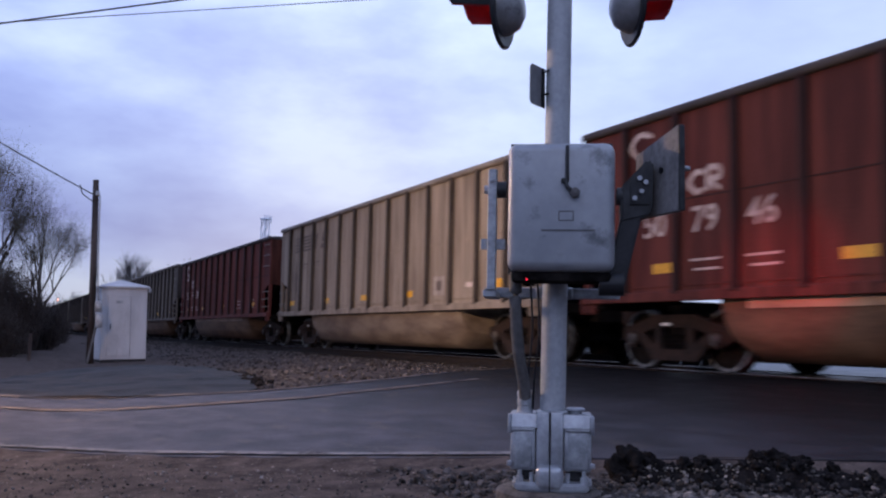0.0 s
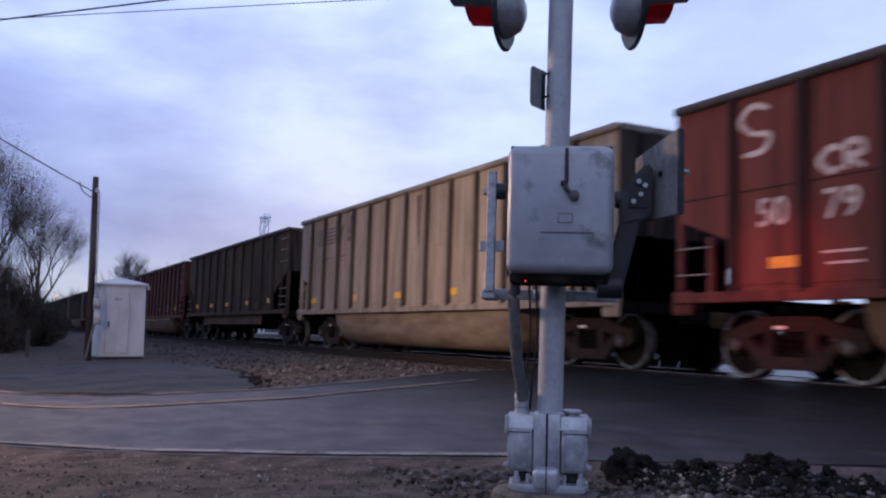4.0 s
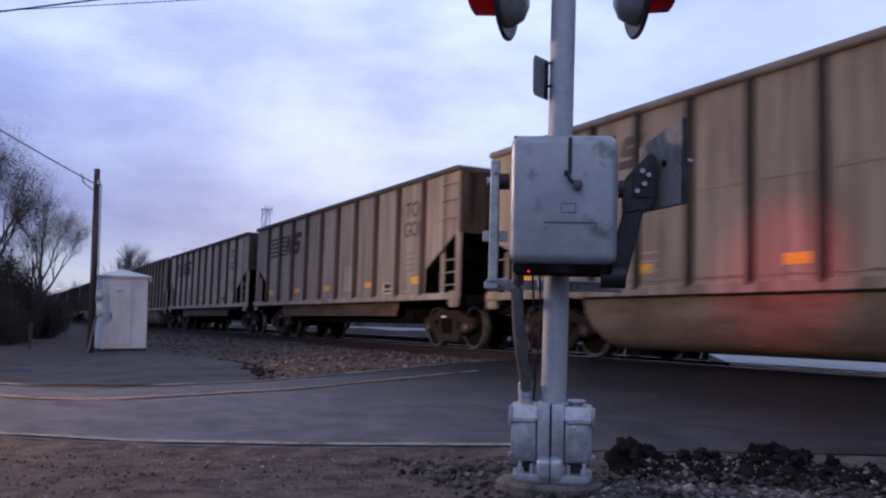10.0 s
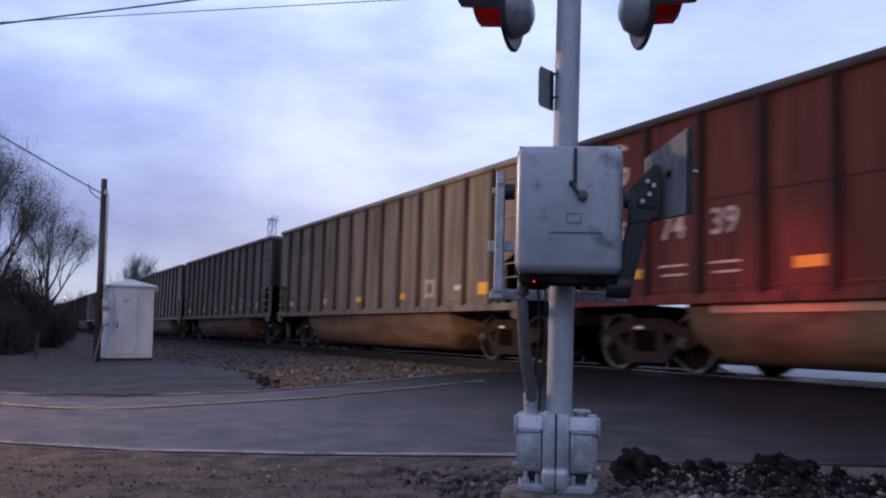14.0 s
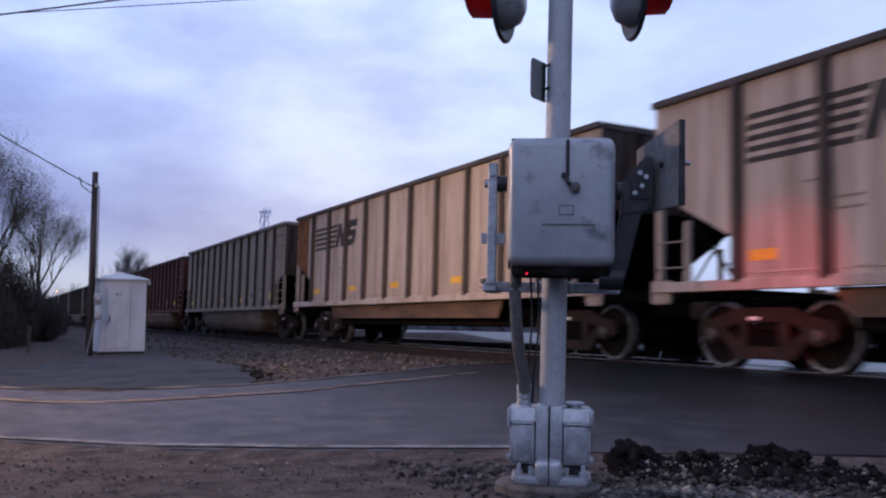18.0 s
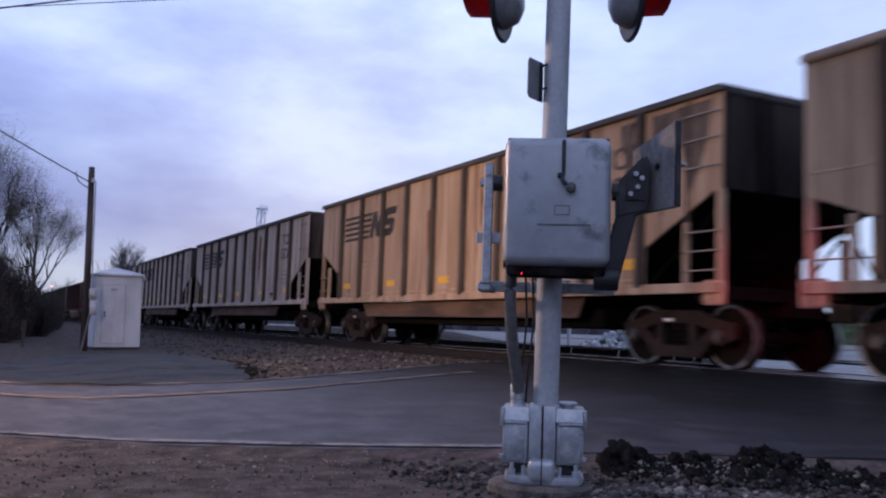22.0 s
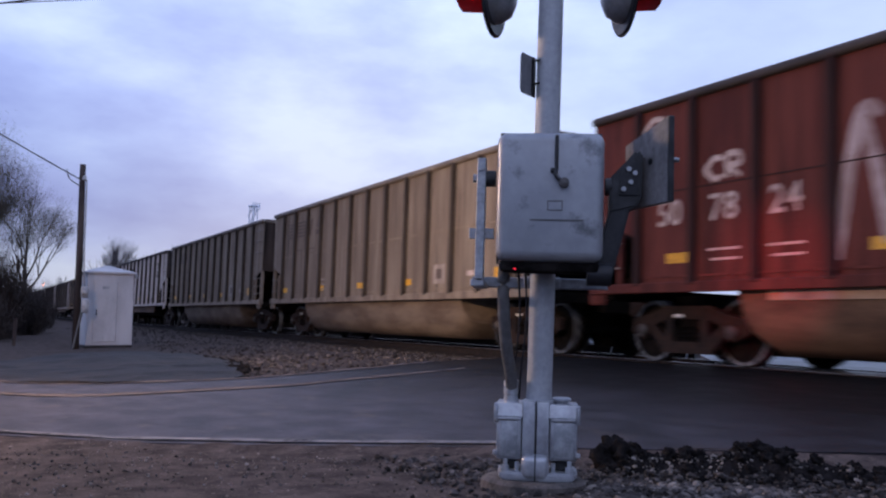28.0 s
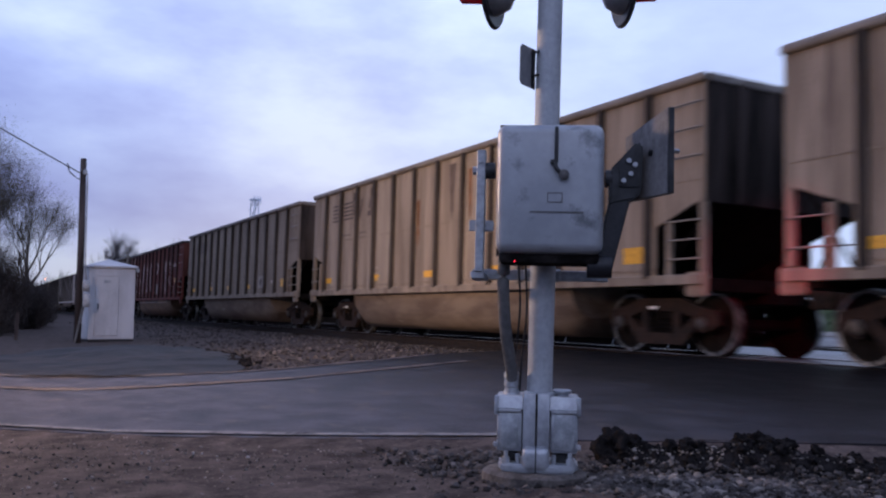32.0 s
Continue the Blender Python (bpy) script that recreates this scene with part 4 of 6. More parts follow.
def coal_car(label, paint, rib_paint, chord_paint, belly, belly_paint, ribs, marks, top=3.80, sill=1.02):
    """An open coal gondola, its middle at the origin, running along y. belly: 'tub' or 'beam'."""
    car = thing("coal_car", label, "coal car", group="coal cars of the train")
    key = paint.name
    TOP, SILL = top, sill
    bay, hi, lo = BAYS[belly]
    end_paint = RED_END if paint is RED else DARK_END
    seam = rib_paint if paint is RED else paint
    body = part("body", shared(("body", key), lambda: joined(side_sheet(1, TOP, SILL, belly), side_sheet(-1, TOP, SILL, belly)), paint), paint, car)
    # thin near-black sheet laid over the inner face of each side
    for s in (-1, 1):
        part("inner_lining", shared(("inner_lining", key, s), lambda: side_sheet(s, TOP, SILL, belly, 0.024), UNDER), UNDER, car, "black inner face of the side")
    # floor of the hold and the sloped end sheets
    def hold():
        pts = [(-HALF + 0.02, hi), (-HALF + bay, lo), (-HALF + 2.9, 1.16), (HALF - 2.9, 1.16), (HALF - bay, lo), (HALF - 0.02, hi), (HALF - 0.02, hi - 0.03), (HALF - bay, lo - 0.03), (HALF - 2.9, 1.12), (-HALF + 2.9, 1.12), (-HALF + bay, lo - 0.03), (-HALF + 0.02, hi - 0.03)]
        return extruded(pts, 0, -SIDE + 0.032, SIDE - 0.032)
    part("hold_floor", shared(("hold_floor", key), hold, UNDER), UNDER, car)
    def coal():
        own = bmesh.new()
        n, m = 40, 9
        vs = [[own.verts.new((-SIDE + 0.03 + (2 * SIDE - 0.06) * i / (m - 1), -HALF + 0.05 + (2 * HALF - 0.1) * j / n, 3.25 + 0.28 * math.sin(math.pi * i / (m - 1)) * min(1, 4 * min(j, n - j) / n) + 0.06 * noise2(i, j, 0.9))) for i in range(m)] for j in range(n + 1)]
        for j in range(n):
            for i in range(m - 1):
                own.faces.new((vs[j][i], vs[j][i + 1], vs[j + 1][i + 1], vs[j + 1][i]))
        return own
    part("coal_load", shared(("coal_load",), coal, CHUNK), CHUNK, car, "heaped black coal")
    for e in (-1, 1):
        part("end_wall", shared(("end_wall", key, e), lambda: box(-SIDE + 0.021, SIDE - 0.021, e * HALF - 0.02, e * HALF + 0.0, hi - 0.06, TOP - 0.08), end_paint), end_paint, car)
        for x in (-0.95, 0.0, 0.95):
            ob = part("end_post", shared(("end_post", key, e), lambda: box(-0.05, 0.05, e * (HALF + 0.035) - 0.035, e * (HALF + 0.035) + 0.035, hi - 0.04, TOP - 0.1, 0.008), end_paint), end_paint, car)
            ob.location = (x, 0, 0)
        # near-black patch over the lower part of the end wall
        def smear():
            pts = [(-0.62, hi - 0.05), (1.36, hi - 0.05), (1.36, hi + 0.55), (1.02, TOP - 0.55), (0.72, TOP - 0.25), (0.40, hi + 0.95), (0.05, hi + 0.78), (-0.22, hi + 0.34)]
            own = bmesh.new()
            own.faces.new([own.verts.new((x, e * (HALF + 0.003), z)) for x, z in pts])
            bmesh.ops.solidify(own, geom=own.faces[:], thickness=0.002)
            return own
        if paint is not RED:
            part("soot_smear", shared(("soot_smear", key, e), smear, END_BLACK), END_BLACK, car, "black patch on the end wall")
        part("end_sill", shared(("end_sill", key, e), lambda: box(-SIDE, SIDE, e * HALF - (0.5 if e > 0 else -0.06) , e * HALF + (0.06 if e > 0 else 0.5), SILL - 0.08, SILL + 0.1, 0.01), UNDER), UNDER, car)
        def hook():
            bm = box(-0.09, 0.09, e * 8.24 - 0.5, e * 8.24 + 0.06, 0.72, 0.92, 0.02)
            box(-0.16, 0.13, e * 8.24 - 0.10, e * 8.24 + 0.1, 0.68, 0.96, 0.04, 2, bm=bm)
            return bm
        part("coupler", shared(("coupler", e), hook, TRUCK), TRUCK, car)
        part("brake_hose", shared(("brake_hose", e), lambda: tube(bent([(0.4, e * 7.87, 0.95), (0.38, e * 8.12, 0.75), (0.25, e * 8.25, 0.45), (0.1, e * 8.36, 0.42)], 5), 0.022, 6), BLACK), BLACK, car)
        for s in (-1, 1):
            # corner post, an inner post and grab irons in the open end bay
            part("corner_post", shared(("corner_post", key, e, s), lambda: box(s * SIDE - (0.09 if s > 0 else -0.0), s * SIDE + (0.0 if s > 0 else 0.09), e * HALF - (0.11 if e > 0 else 0.0), e * HALF + (0.0 if e > 0 else 0.11), SILL, hi + 0.06, 0.008) , paint), paint, car)
            part("bay_post", shared(("bay_post", key, e, s), lambda: box(s * SIDE - 0.035, s * SIDE + 0.035, e * (HALF - 0.66) - 0.045, e * (HALF - 0.66) + 0.045, SILL + 0.12, lo + 0.30 if belly == "beam" else lo + 0.06, 0.006), paint), paint, car)
            part("corner_plate", shared(("corner_plate", key, e, s), lambda: box(s * SIDE - 0.03, s * SIDE + 0.03, e * (HALF - 0.13) - 0.2, e * (HALF - 0.13) + 0.2, SILL - 0.16, SILL + 0.18, 0.05, 2), paint), paint, car)
            part("brace", shared(("brace", key, e, s), lambda: tube([(s * (SIDE - 0.06), e * (HALF - bay + 0.05), SILL + 0.15), (s * (SIDE - 0.3), e * (HALF - 0.1), hi - 0.06)], 0.022, 6), UNDER), UNDER, car)
            steps = (1.32, 1.58, 1.84, 2.72, 3.10, 3.45) if e * s > 0 else (1.36, 1.72)
            if belly == "beam" and e * s > 0:
                part("ladder_rail", shared(("ladder_rail", key, e, s), lambda: box(s * SIDE - 0.01, s * SIDE + 0.05, e * (HALF - 0.66) - 0.03, e * (HALF - 0.66) + 0.03, lo + 0.31, TOP - 0.12, 0.006), rib_paint), rib_paint, car)
            for z in steps:
                ob = part("grab_iron", shared(("grab_iron", e, s), lambda: tube([(s * (SIDE + 0.0), e * (HALF - 0.70), 0), (s * (SIDE + 0.06), e * (HALF - 0.66), 0), (s * (SIDE + 0.06), e * (HALF - 0.08), 0), (s * (SIDE + 0.0), e * (HALF - 0.04), 0)], 0.014, 6), CHORD_LIGHT), CHORD_LIGHT, car)
                ob.location = (0, 0, z)
        truck(car, e * TRUCK_Y)
        for a in (-0.89, 0.89):
            wheelset(car, e * TRUCK_Y + a)
    inset = 1.60 if belly == "beam" else 1.08
    pitch = 2 * (HALF - inset) / (ribs - 1)
    wide = 0.15 if belly == "beam" else 0.105
    for s in (-1, 1):
        part("top_chord", shared(("top_chord", chord_paint.name, belly, s, TOP), lambda: box(s * (SIDE + 0.012) - 0.062, s * (SIDE + 0.012) + 0.062, -HALF - 0.03, HALF + 0.03, TOP - (0.10 if belly == "beam" else 0.13), TOP, 0.012 if belly == "beam" else 0.05, 1 if belly == "beam" else 3), chord_paint), chord_paint, car)
        part("side_sill", shared(("side_sill", key, s), lambda: box(s * (SIDE + 0.025) - 0.05, s * (SIDE + 0.025) + 0.05, -HALF, HALF, SILL, SILL + 0.14, 0.01), paint), paint, car)
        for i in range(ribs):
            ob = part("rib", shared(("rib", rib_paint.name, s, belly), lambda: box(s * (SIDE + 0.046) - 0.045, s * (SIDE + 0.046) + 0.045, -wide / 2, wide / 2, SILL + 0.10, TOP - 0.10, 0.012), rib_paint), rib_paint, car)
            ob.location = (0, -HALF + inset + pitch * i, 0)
    if belly == "tub":
        for s in (-1, 1):
            part("weld_seam", shared(("weld_seam", key, s), lambda: box(s * SIDE - 0.008, s * SIDE + 0.008, -HALF + 0.02, HALF - 0.02, 2.385, 2.405), seam), seam, car)
    for s in (-1, 1):
        part("rub_strip", shared(("rub_strip", key, s), lambda: box(s * SIDE - 0.012, s * SIDE + 0.012, -HALF + bay, HALF - bay, SILL + 0.21, SILL + 0.235), paint), paint, car)
    for e in (-1, 1):
        part("end_chord", shared(("end_chord", chord_paint.name, e, TOP), lambda: box(-SIDE + 0.052, SIDE - 0.052, e * HALF - 0.05, e * HALF + 0.06, TOP - 0.12, TOP - 0.004, 0.015), chord_paint), chord_paint, car)
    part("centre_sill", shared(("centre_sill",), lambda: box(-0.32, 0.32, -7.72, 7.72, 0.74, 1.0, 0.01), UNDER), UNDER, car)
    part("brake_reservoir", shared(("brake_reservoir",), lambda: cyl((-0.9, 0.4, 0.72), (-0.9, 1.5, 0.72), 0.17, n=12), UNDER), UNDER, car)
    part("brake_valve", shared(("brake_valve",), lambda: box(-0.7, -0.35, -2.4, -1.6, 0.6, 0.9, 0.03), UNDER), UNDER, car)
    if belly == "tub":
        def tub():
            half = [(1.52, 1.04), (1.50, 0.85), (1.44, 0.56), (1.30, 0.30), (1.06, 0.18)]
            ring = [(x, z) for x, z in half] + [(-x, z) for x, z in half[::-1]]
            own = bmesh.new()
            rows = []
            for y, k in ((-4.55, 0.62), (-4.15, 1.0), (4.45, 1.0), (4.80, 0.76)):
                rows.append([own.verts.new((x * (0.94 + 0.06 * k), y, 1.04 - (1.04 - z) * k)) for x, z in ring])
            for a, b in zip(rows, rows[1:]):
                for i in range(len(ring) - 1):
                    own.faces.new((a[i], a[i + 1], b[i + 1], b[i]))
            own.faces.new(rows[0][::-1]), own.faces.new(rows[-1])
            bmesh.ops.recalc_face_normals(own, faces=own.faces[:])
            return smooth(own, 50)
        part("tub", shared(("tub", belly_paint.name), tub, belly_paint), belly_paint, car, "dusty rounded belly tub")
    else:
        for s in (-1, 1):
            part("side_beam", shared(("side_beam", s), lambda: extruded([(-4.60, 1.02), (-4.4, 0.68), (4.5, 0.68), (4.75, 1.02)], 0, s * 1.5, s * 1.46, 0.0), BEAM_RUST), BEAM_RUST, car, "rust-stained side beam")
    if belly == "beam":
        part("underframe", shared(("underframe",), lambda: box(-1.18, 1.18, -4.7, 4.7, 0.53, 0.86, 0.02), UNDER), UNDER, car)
    marks(car)
    return car


def patch(name, y0, y1, z0, z1, mat, car, label="", x=SIDE):
    """A thin plate or painted patch on the side of a car."""
    return part(name, box(-x - 0.004, -x, min(y0, y1), max(y0, y1), z0, z1), mat, car, label)


def emblem(car, y, z, size, mat, gap=0.0, bars=5, long=2.6):
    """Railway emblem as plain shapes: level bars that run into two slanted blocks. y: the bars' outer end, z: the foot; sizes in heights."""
    start = y - long * size
    step = 1.0 / (bars - 0.45)
    for i in range(bars):
        top = 1.0 - step * i
        pts = [(y, z + size * top), (start + 0.06 - 0.34 * size * top, z + size * top), (start + 0.06 - 0.34 * size * (top - 0.55 * step), z + size * (top - 0.55 * step)), (y, z + size * (top - 0.55 * step))]
        part("emblem_bar", extruded(pts, 0, -SIDE - 0.005, -SIDE), mat, car, "dark stencilled bar")
    def slanted(points, from_y):
        part("emblem_block", extruded([(from_y - 1.08 * size * u - 0.34 * size * v, z + size * v) for u, v in points], 0, -SIDE - 0.006, -SIDE), mat, car, "dark stencilled block")
    slanted([(0, 0), (0.30, 0), (0.30, 0.52), (0.60, 0), (0.92, 0), (0.92, 1), (0.62, 1), (0.62, 0.48), (0.32, 1), (0, 1)], start)
    slanted([(-0.02, -0.03), (0.80, -0.03), (0.98, 0.08), (0.98, 0.50), (0.84, 0.62), (0.34, 0.62), (0.34, 0.75), (0.98, 0.75), (0.98, 1.03), (0.16, 1.03), (0, 0.92), (0, 0.48), (0.14, 0.37), (0.64, 0.37), (0.64, 0.25), (-0.02, 0.25)], start - size * (1.13 + gap))


def reflectors(car, at, z0=1.385, z1=1.525, half=0.23):
    for y in at:
        patch("reflector", y - half, y + half, z0, z1, YELLOW, car, "yellow reflective strip")


GHOST = material("ghosted_stencil", (0.135, 0.098, 0.080), (0.23, 0.175, 0.145), 5.0, STREAK, 0.8)
LOGO_MID = material("faded_black_letters", (0.030, 0.024, 0.021), (0.085, 0.066, 0.056), 5.0, STREAK, 0.8)


def ribbon(points, wide):
    """A flat sprayed stroke along a smooth line on the car side."""
    pts = bent([(0, y, z) for y, z in points], 5)
    bm = bmesh.new()
    rows = []
    for i, p in enumerate(pts):
        d = (pts[min(i + 1, len(pts) - 1)] - pts[max(i - 1, 0)]).normalized()
        off = Vector((0, -d.z, d.y)) * wide * (0.5 - 0.22 * abs(2 * i / (len(pts) - 1) - 1) ** 3)
        rows.append((bm.verts.new((-SIDE - 0.004, p.y + off.y, p.z + off.z)), bm.verts.new((-SIDE - 0.004, p.y - off.y, p.z - off.z))))
    for (a, b), (c, d) in zip(rows, rows[1:]):
        bm.faces.new((a, c, d, b))
    bmesh.ops.solidify(bm, geom=bm.faces[:], thickness=0.003)
    return bm


def data_lines(car, y, z, mat, rows=3, wide=0.7):
    for i in range(rows):
        patch("data_line", y - wide / 2, y + wide / 2 * (1 - 0.25 * (i % 2)), z - 0.13 * i - 0.032, z - 0.13 * i, mat, car)


def topgon_marks(logo):
    faint = GHOST if logo is LOGO_BLACK else logo
    def marks(car):
        letters = LOGO_MID if logo is LOGO_BLACK else logo
        emblem(car, 5.94, 2.63, 0.64, logo, 0.0, 5, 2.60)
        lettering("TOP", 0.50, letters, on_side(-5.56, 3.09), car, label="faded dark stencilled letters", squeeze=1.05)
        lettering("GON", 0.50, letters, on_side(-5.56, 2.64), car, label="faded dark stencilled letters", squeeze=0.98)
        data_lines(car, 4.9, 2.30, faint, 1, 0.34)
        for y in (4.55, 3.62):
            data_lines(car, y, 2.06, faint, 2, 0.62)
        data_lines(car, -5.5, 2.12, faint, 4, 0.9)
        plate = patch("data_panel", -3.86, -4.38, 1.20, 1.46, STENCIL_WHITE if logo is LOGO_BLACK else logo, car, "small worn data panel with dark lines")
        for z in (1.235, 1.33):
            part("panel_line", box(-SIDE - 0.008, -SIDE - 0.004, -4.34, -3.92, z, z + (0.06 if z < 1.3 else 0.11)), LOGO_BLACK, plate)
        reflectors(car, (5.7, 2.9, 0.2, -2.9))
        reflectors(car, (-5.78,), 1.40, 1.56, 0.32)
    return marks


def tub_marks(logo):
    def marks(car):
        emblem(car, 6.2, 2.93, 0.46, logo, 0.8, 5, 3.2)
        for y in (5.2, 4.15):
            data_lines(car, y, 2.55, LOGO_FADED, 2, 0.5)
        data_lines(car, 3.1, 1.62, PATCH, 3, 0.5)
        plate = patch("data_panel", -3.58, -4.05, 1.30, 1.70, PATCH, car, "pale square data panel with a dark middle")
        part("panel_line", box(-SIDE - 0.008, -SIDE - 0.004, -3.94, -3.69, 1.40, 1.60), LOGO_FADED, plate)
        patch("data_panel", -5.02, -5.36, 1.42, 1.52, STENCIL_WHITE, car, "small white data plate")
        reflectors(car, (6.35, 3.2, 0.4, -2.3), 1.30, 1.44, 0.2)
        reflectors(car, (-6.25,), 1.30, 1.54, 0.22)
    return marks


# pale colour paints in the light caught by the tub's upper slope
LIT_BAND = material("lit_orange_tan_band", (0.22, 0.135, 0.09), (0.46, 0.31, 0.22), 1.6, (1, 0.5, 1), 0.6, vary=0.1)


def red_marks(number, sprayed=False):
    def marks(car):
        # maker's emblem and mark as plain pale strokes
        for stroke in ([(6.30, 3.12), (6.50, 3.30), (6.30, 3.48), (6.02, 3.40)], [(6.46, 2.86), (6.12, 2.88), (6.02, 3.06), (6.30, 3.12)],
                       [(4.98, 2.70), (5.12, 2.74), (5.27, 2.60), (5.12, 2.46), (4.98, 2.50)], [(4.90, 2.45), (4.90, 2.75), (4.72, 2.74), (4.70, 2.62), (4.88, 2.60), (4.68, 2.45)]):
            part("emblem_stroke", ribbon(stroke, 0.085), STENCIL_WHITE, car, "pale worn emblem stroke")
        for i, y in enumerate((5.98, 4.98, 3.98)):
            lettering(number[2 * i:2 * i + 2], 0.50, STENCIL_WHITE, on_side(y, 2.07), car, "number_stencil", "worn pale painted number", squeeze=1.0)
        for y in (4.98, 3.98):
            data_lines(car, y, 1.55, STENCIL_WHITE, 2, 0.55)
        patch("tub_band", -4.0, 4.3, 0.86, 1.0, LIT_BAND, car, "pale painted band of light along the tub", 1.528)
        for y in (-3.6, -5.5):
            data_lines(car, y, 1.62, STENCIL_WHITE, 3, 0.5)
        reflectors(car, (5.8, 2.6, -1.0) if sprayed else (5.8, 2.6, -1.0, -5.6))
        if sprayed:
            reflectors(car, (-6.05,), 1.84, 2.04, 0.2)
            strokes = [[(3.25, 1.30), (3.12, 2.2), (2.92, 2.95), (2.70, 2.85)], [(2.92, 2.9), (2.72, 2.1), (2.62, 1.45)], [(1.72, 3.15), (1.70, 2.2), (1.74, 1.5)], [(1.98, 2.7), (1.45, 2.95), (1.2, 3.1)], [(1.98, 1.52), (1.45, 1.56)],
                       [(0.22, 2.75), (0.42, 3.0), (0.72, 2.75), (0.74, 2.1), (0.50, 1.45), (0.15, 1.85)], [(-0.95, 1.35), (-0.98, 2.6), (-1.0, 3.0)], [(-0.98, 2.95), (-1.5, 2.7), (-1.0, 2.25)],
                       [(-2.95, 1.4), (-3.0, 2.9), (-3.3, 2.3), (-3.6, 2.9), (-3.62, 1.5)], [(-4.1, 2.9), (-4.15, 1.6)], [(-4.75, 2.7), (-4.45, 2.85), (-4.4, 2.2), (-4.75, 1.7)], [(-5.02, 2.8), (-5.04, 2.1), (-5.06, 1.5)], [(-5.55, 2.62), (-5.85, 2.7), (-6.1, 2.62)]]
            for s in strokes:
                part("sprayed_stroke", ribbon(s, 0.17), GRAFFITI, car, "rough sprayed white stroke")
            for y0, y1 in ((2.6, 1.2), (0.9, -1.5), (4.1, 3.3)):
                patch("tub_patch", y0, y1, 0.87, 1.004, PATCH, car, "worn pale patch on the tub", 1.534)
            patch("paint_patch", -1.55, -0.85, 1.3, 1.85, PATCH, car, "cleaner pale paint patch")
    return marks


CARS = {
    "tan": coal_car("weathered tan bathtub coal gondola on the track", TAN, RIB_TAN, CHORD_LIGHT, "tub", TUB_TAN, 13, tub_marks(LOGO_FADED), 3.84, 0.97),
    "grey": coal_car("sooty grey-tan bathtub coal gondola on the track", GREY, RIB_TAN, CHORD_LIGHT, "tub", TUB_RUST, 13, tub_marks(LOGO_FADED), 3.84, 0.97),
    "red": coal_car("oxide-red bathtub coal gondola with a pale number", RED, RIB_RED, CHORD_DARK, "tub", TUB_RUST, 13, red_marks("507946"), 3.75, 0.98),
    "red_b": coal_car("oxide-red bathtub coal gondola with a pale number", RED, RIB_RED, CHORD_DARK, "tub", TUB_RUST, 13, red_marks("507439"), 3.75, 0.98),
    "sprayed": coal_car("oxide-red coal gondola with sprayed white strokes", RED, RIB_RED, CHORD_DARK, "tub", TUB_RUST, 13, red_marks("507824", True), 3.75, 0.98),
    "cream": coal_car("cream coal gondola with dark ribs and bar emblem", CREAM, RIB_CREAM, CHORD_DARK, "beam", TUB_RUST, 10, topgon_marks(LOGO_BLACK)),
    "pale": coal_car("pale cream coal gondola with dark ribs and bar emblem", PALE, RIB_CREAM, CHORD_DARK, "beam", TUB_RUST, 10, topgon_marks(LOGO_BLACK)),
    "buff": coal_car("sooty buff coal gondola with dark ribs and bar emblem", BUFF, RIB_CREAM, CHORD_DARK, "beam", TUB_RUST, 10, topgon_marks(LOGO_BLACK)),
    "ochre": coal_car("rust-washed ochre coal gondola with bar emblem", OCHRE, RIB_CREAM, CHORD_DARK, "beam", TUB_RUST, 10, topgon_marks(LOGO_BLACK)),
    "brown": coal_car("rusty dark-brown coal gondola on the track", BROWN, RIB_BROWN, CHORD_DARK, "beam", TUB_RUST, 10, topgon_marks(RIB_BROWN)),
}
# the order of the train, from its far cars to the last that comes into view
AHEAD = ["grey", "brown", "grey", "tan", "grey", "brown", "tan", "grey", "grey", "brown", "grey"]
ORDER = AHEAD + ["grey", "red_b", "tan"] + ["red", "brown", "tan", "red", "tan", "cream", "buff", "tan", "grey", "grey", "red_b", "tan", "cream", "cream", "cream", "ochre", "tan", "pale", "tan", "tan", "sprayed", "tan", "tan", "tan", "grey"]
PITCH, FRONT, FIRST = 16.68, 11.66, 14
TRAIN, used = [], set()
for i, kind in enumerate(ORDER):
    y = FRONT + PITCH * (FIRST - i) - HALF
    m = pose(TRACK_X, y, 0)
    if kind in used:
        car = copy_thing(CARS[kind], m)
        WHEELSETS += [o for o in car.children if o.name.startswith("wheelset")]
    else:
        car = CARS[kind]
        used.add(kind)
        car.matrix_world = m
    TRAIN.append((car, y))


SOOT_RUN = material("soot_run", (0.035, 0.028, 0.025), (0.15, 0.115, 0.098), 3.0, (3, 3, 0.5), 0.9, spec=0.08)


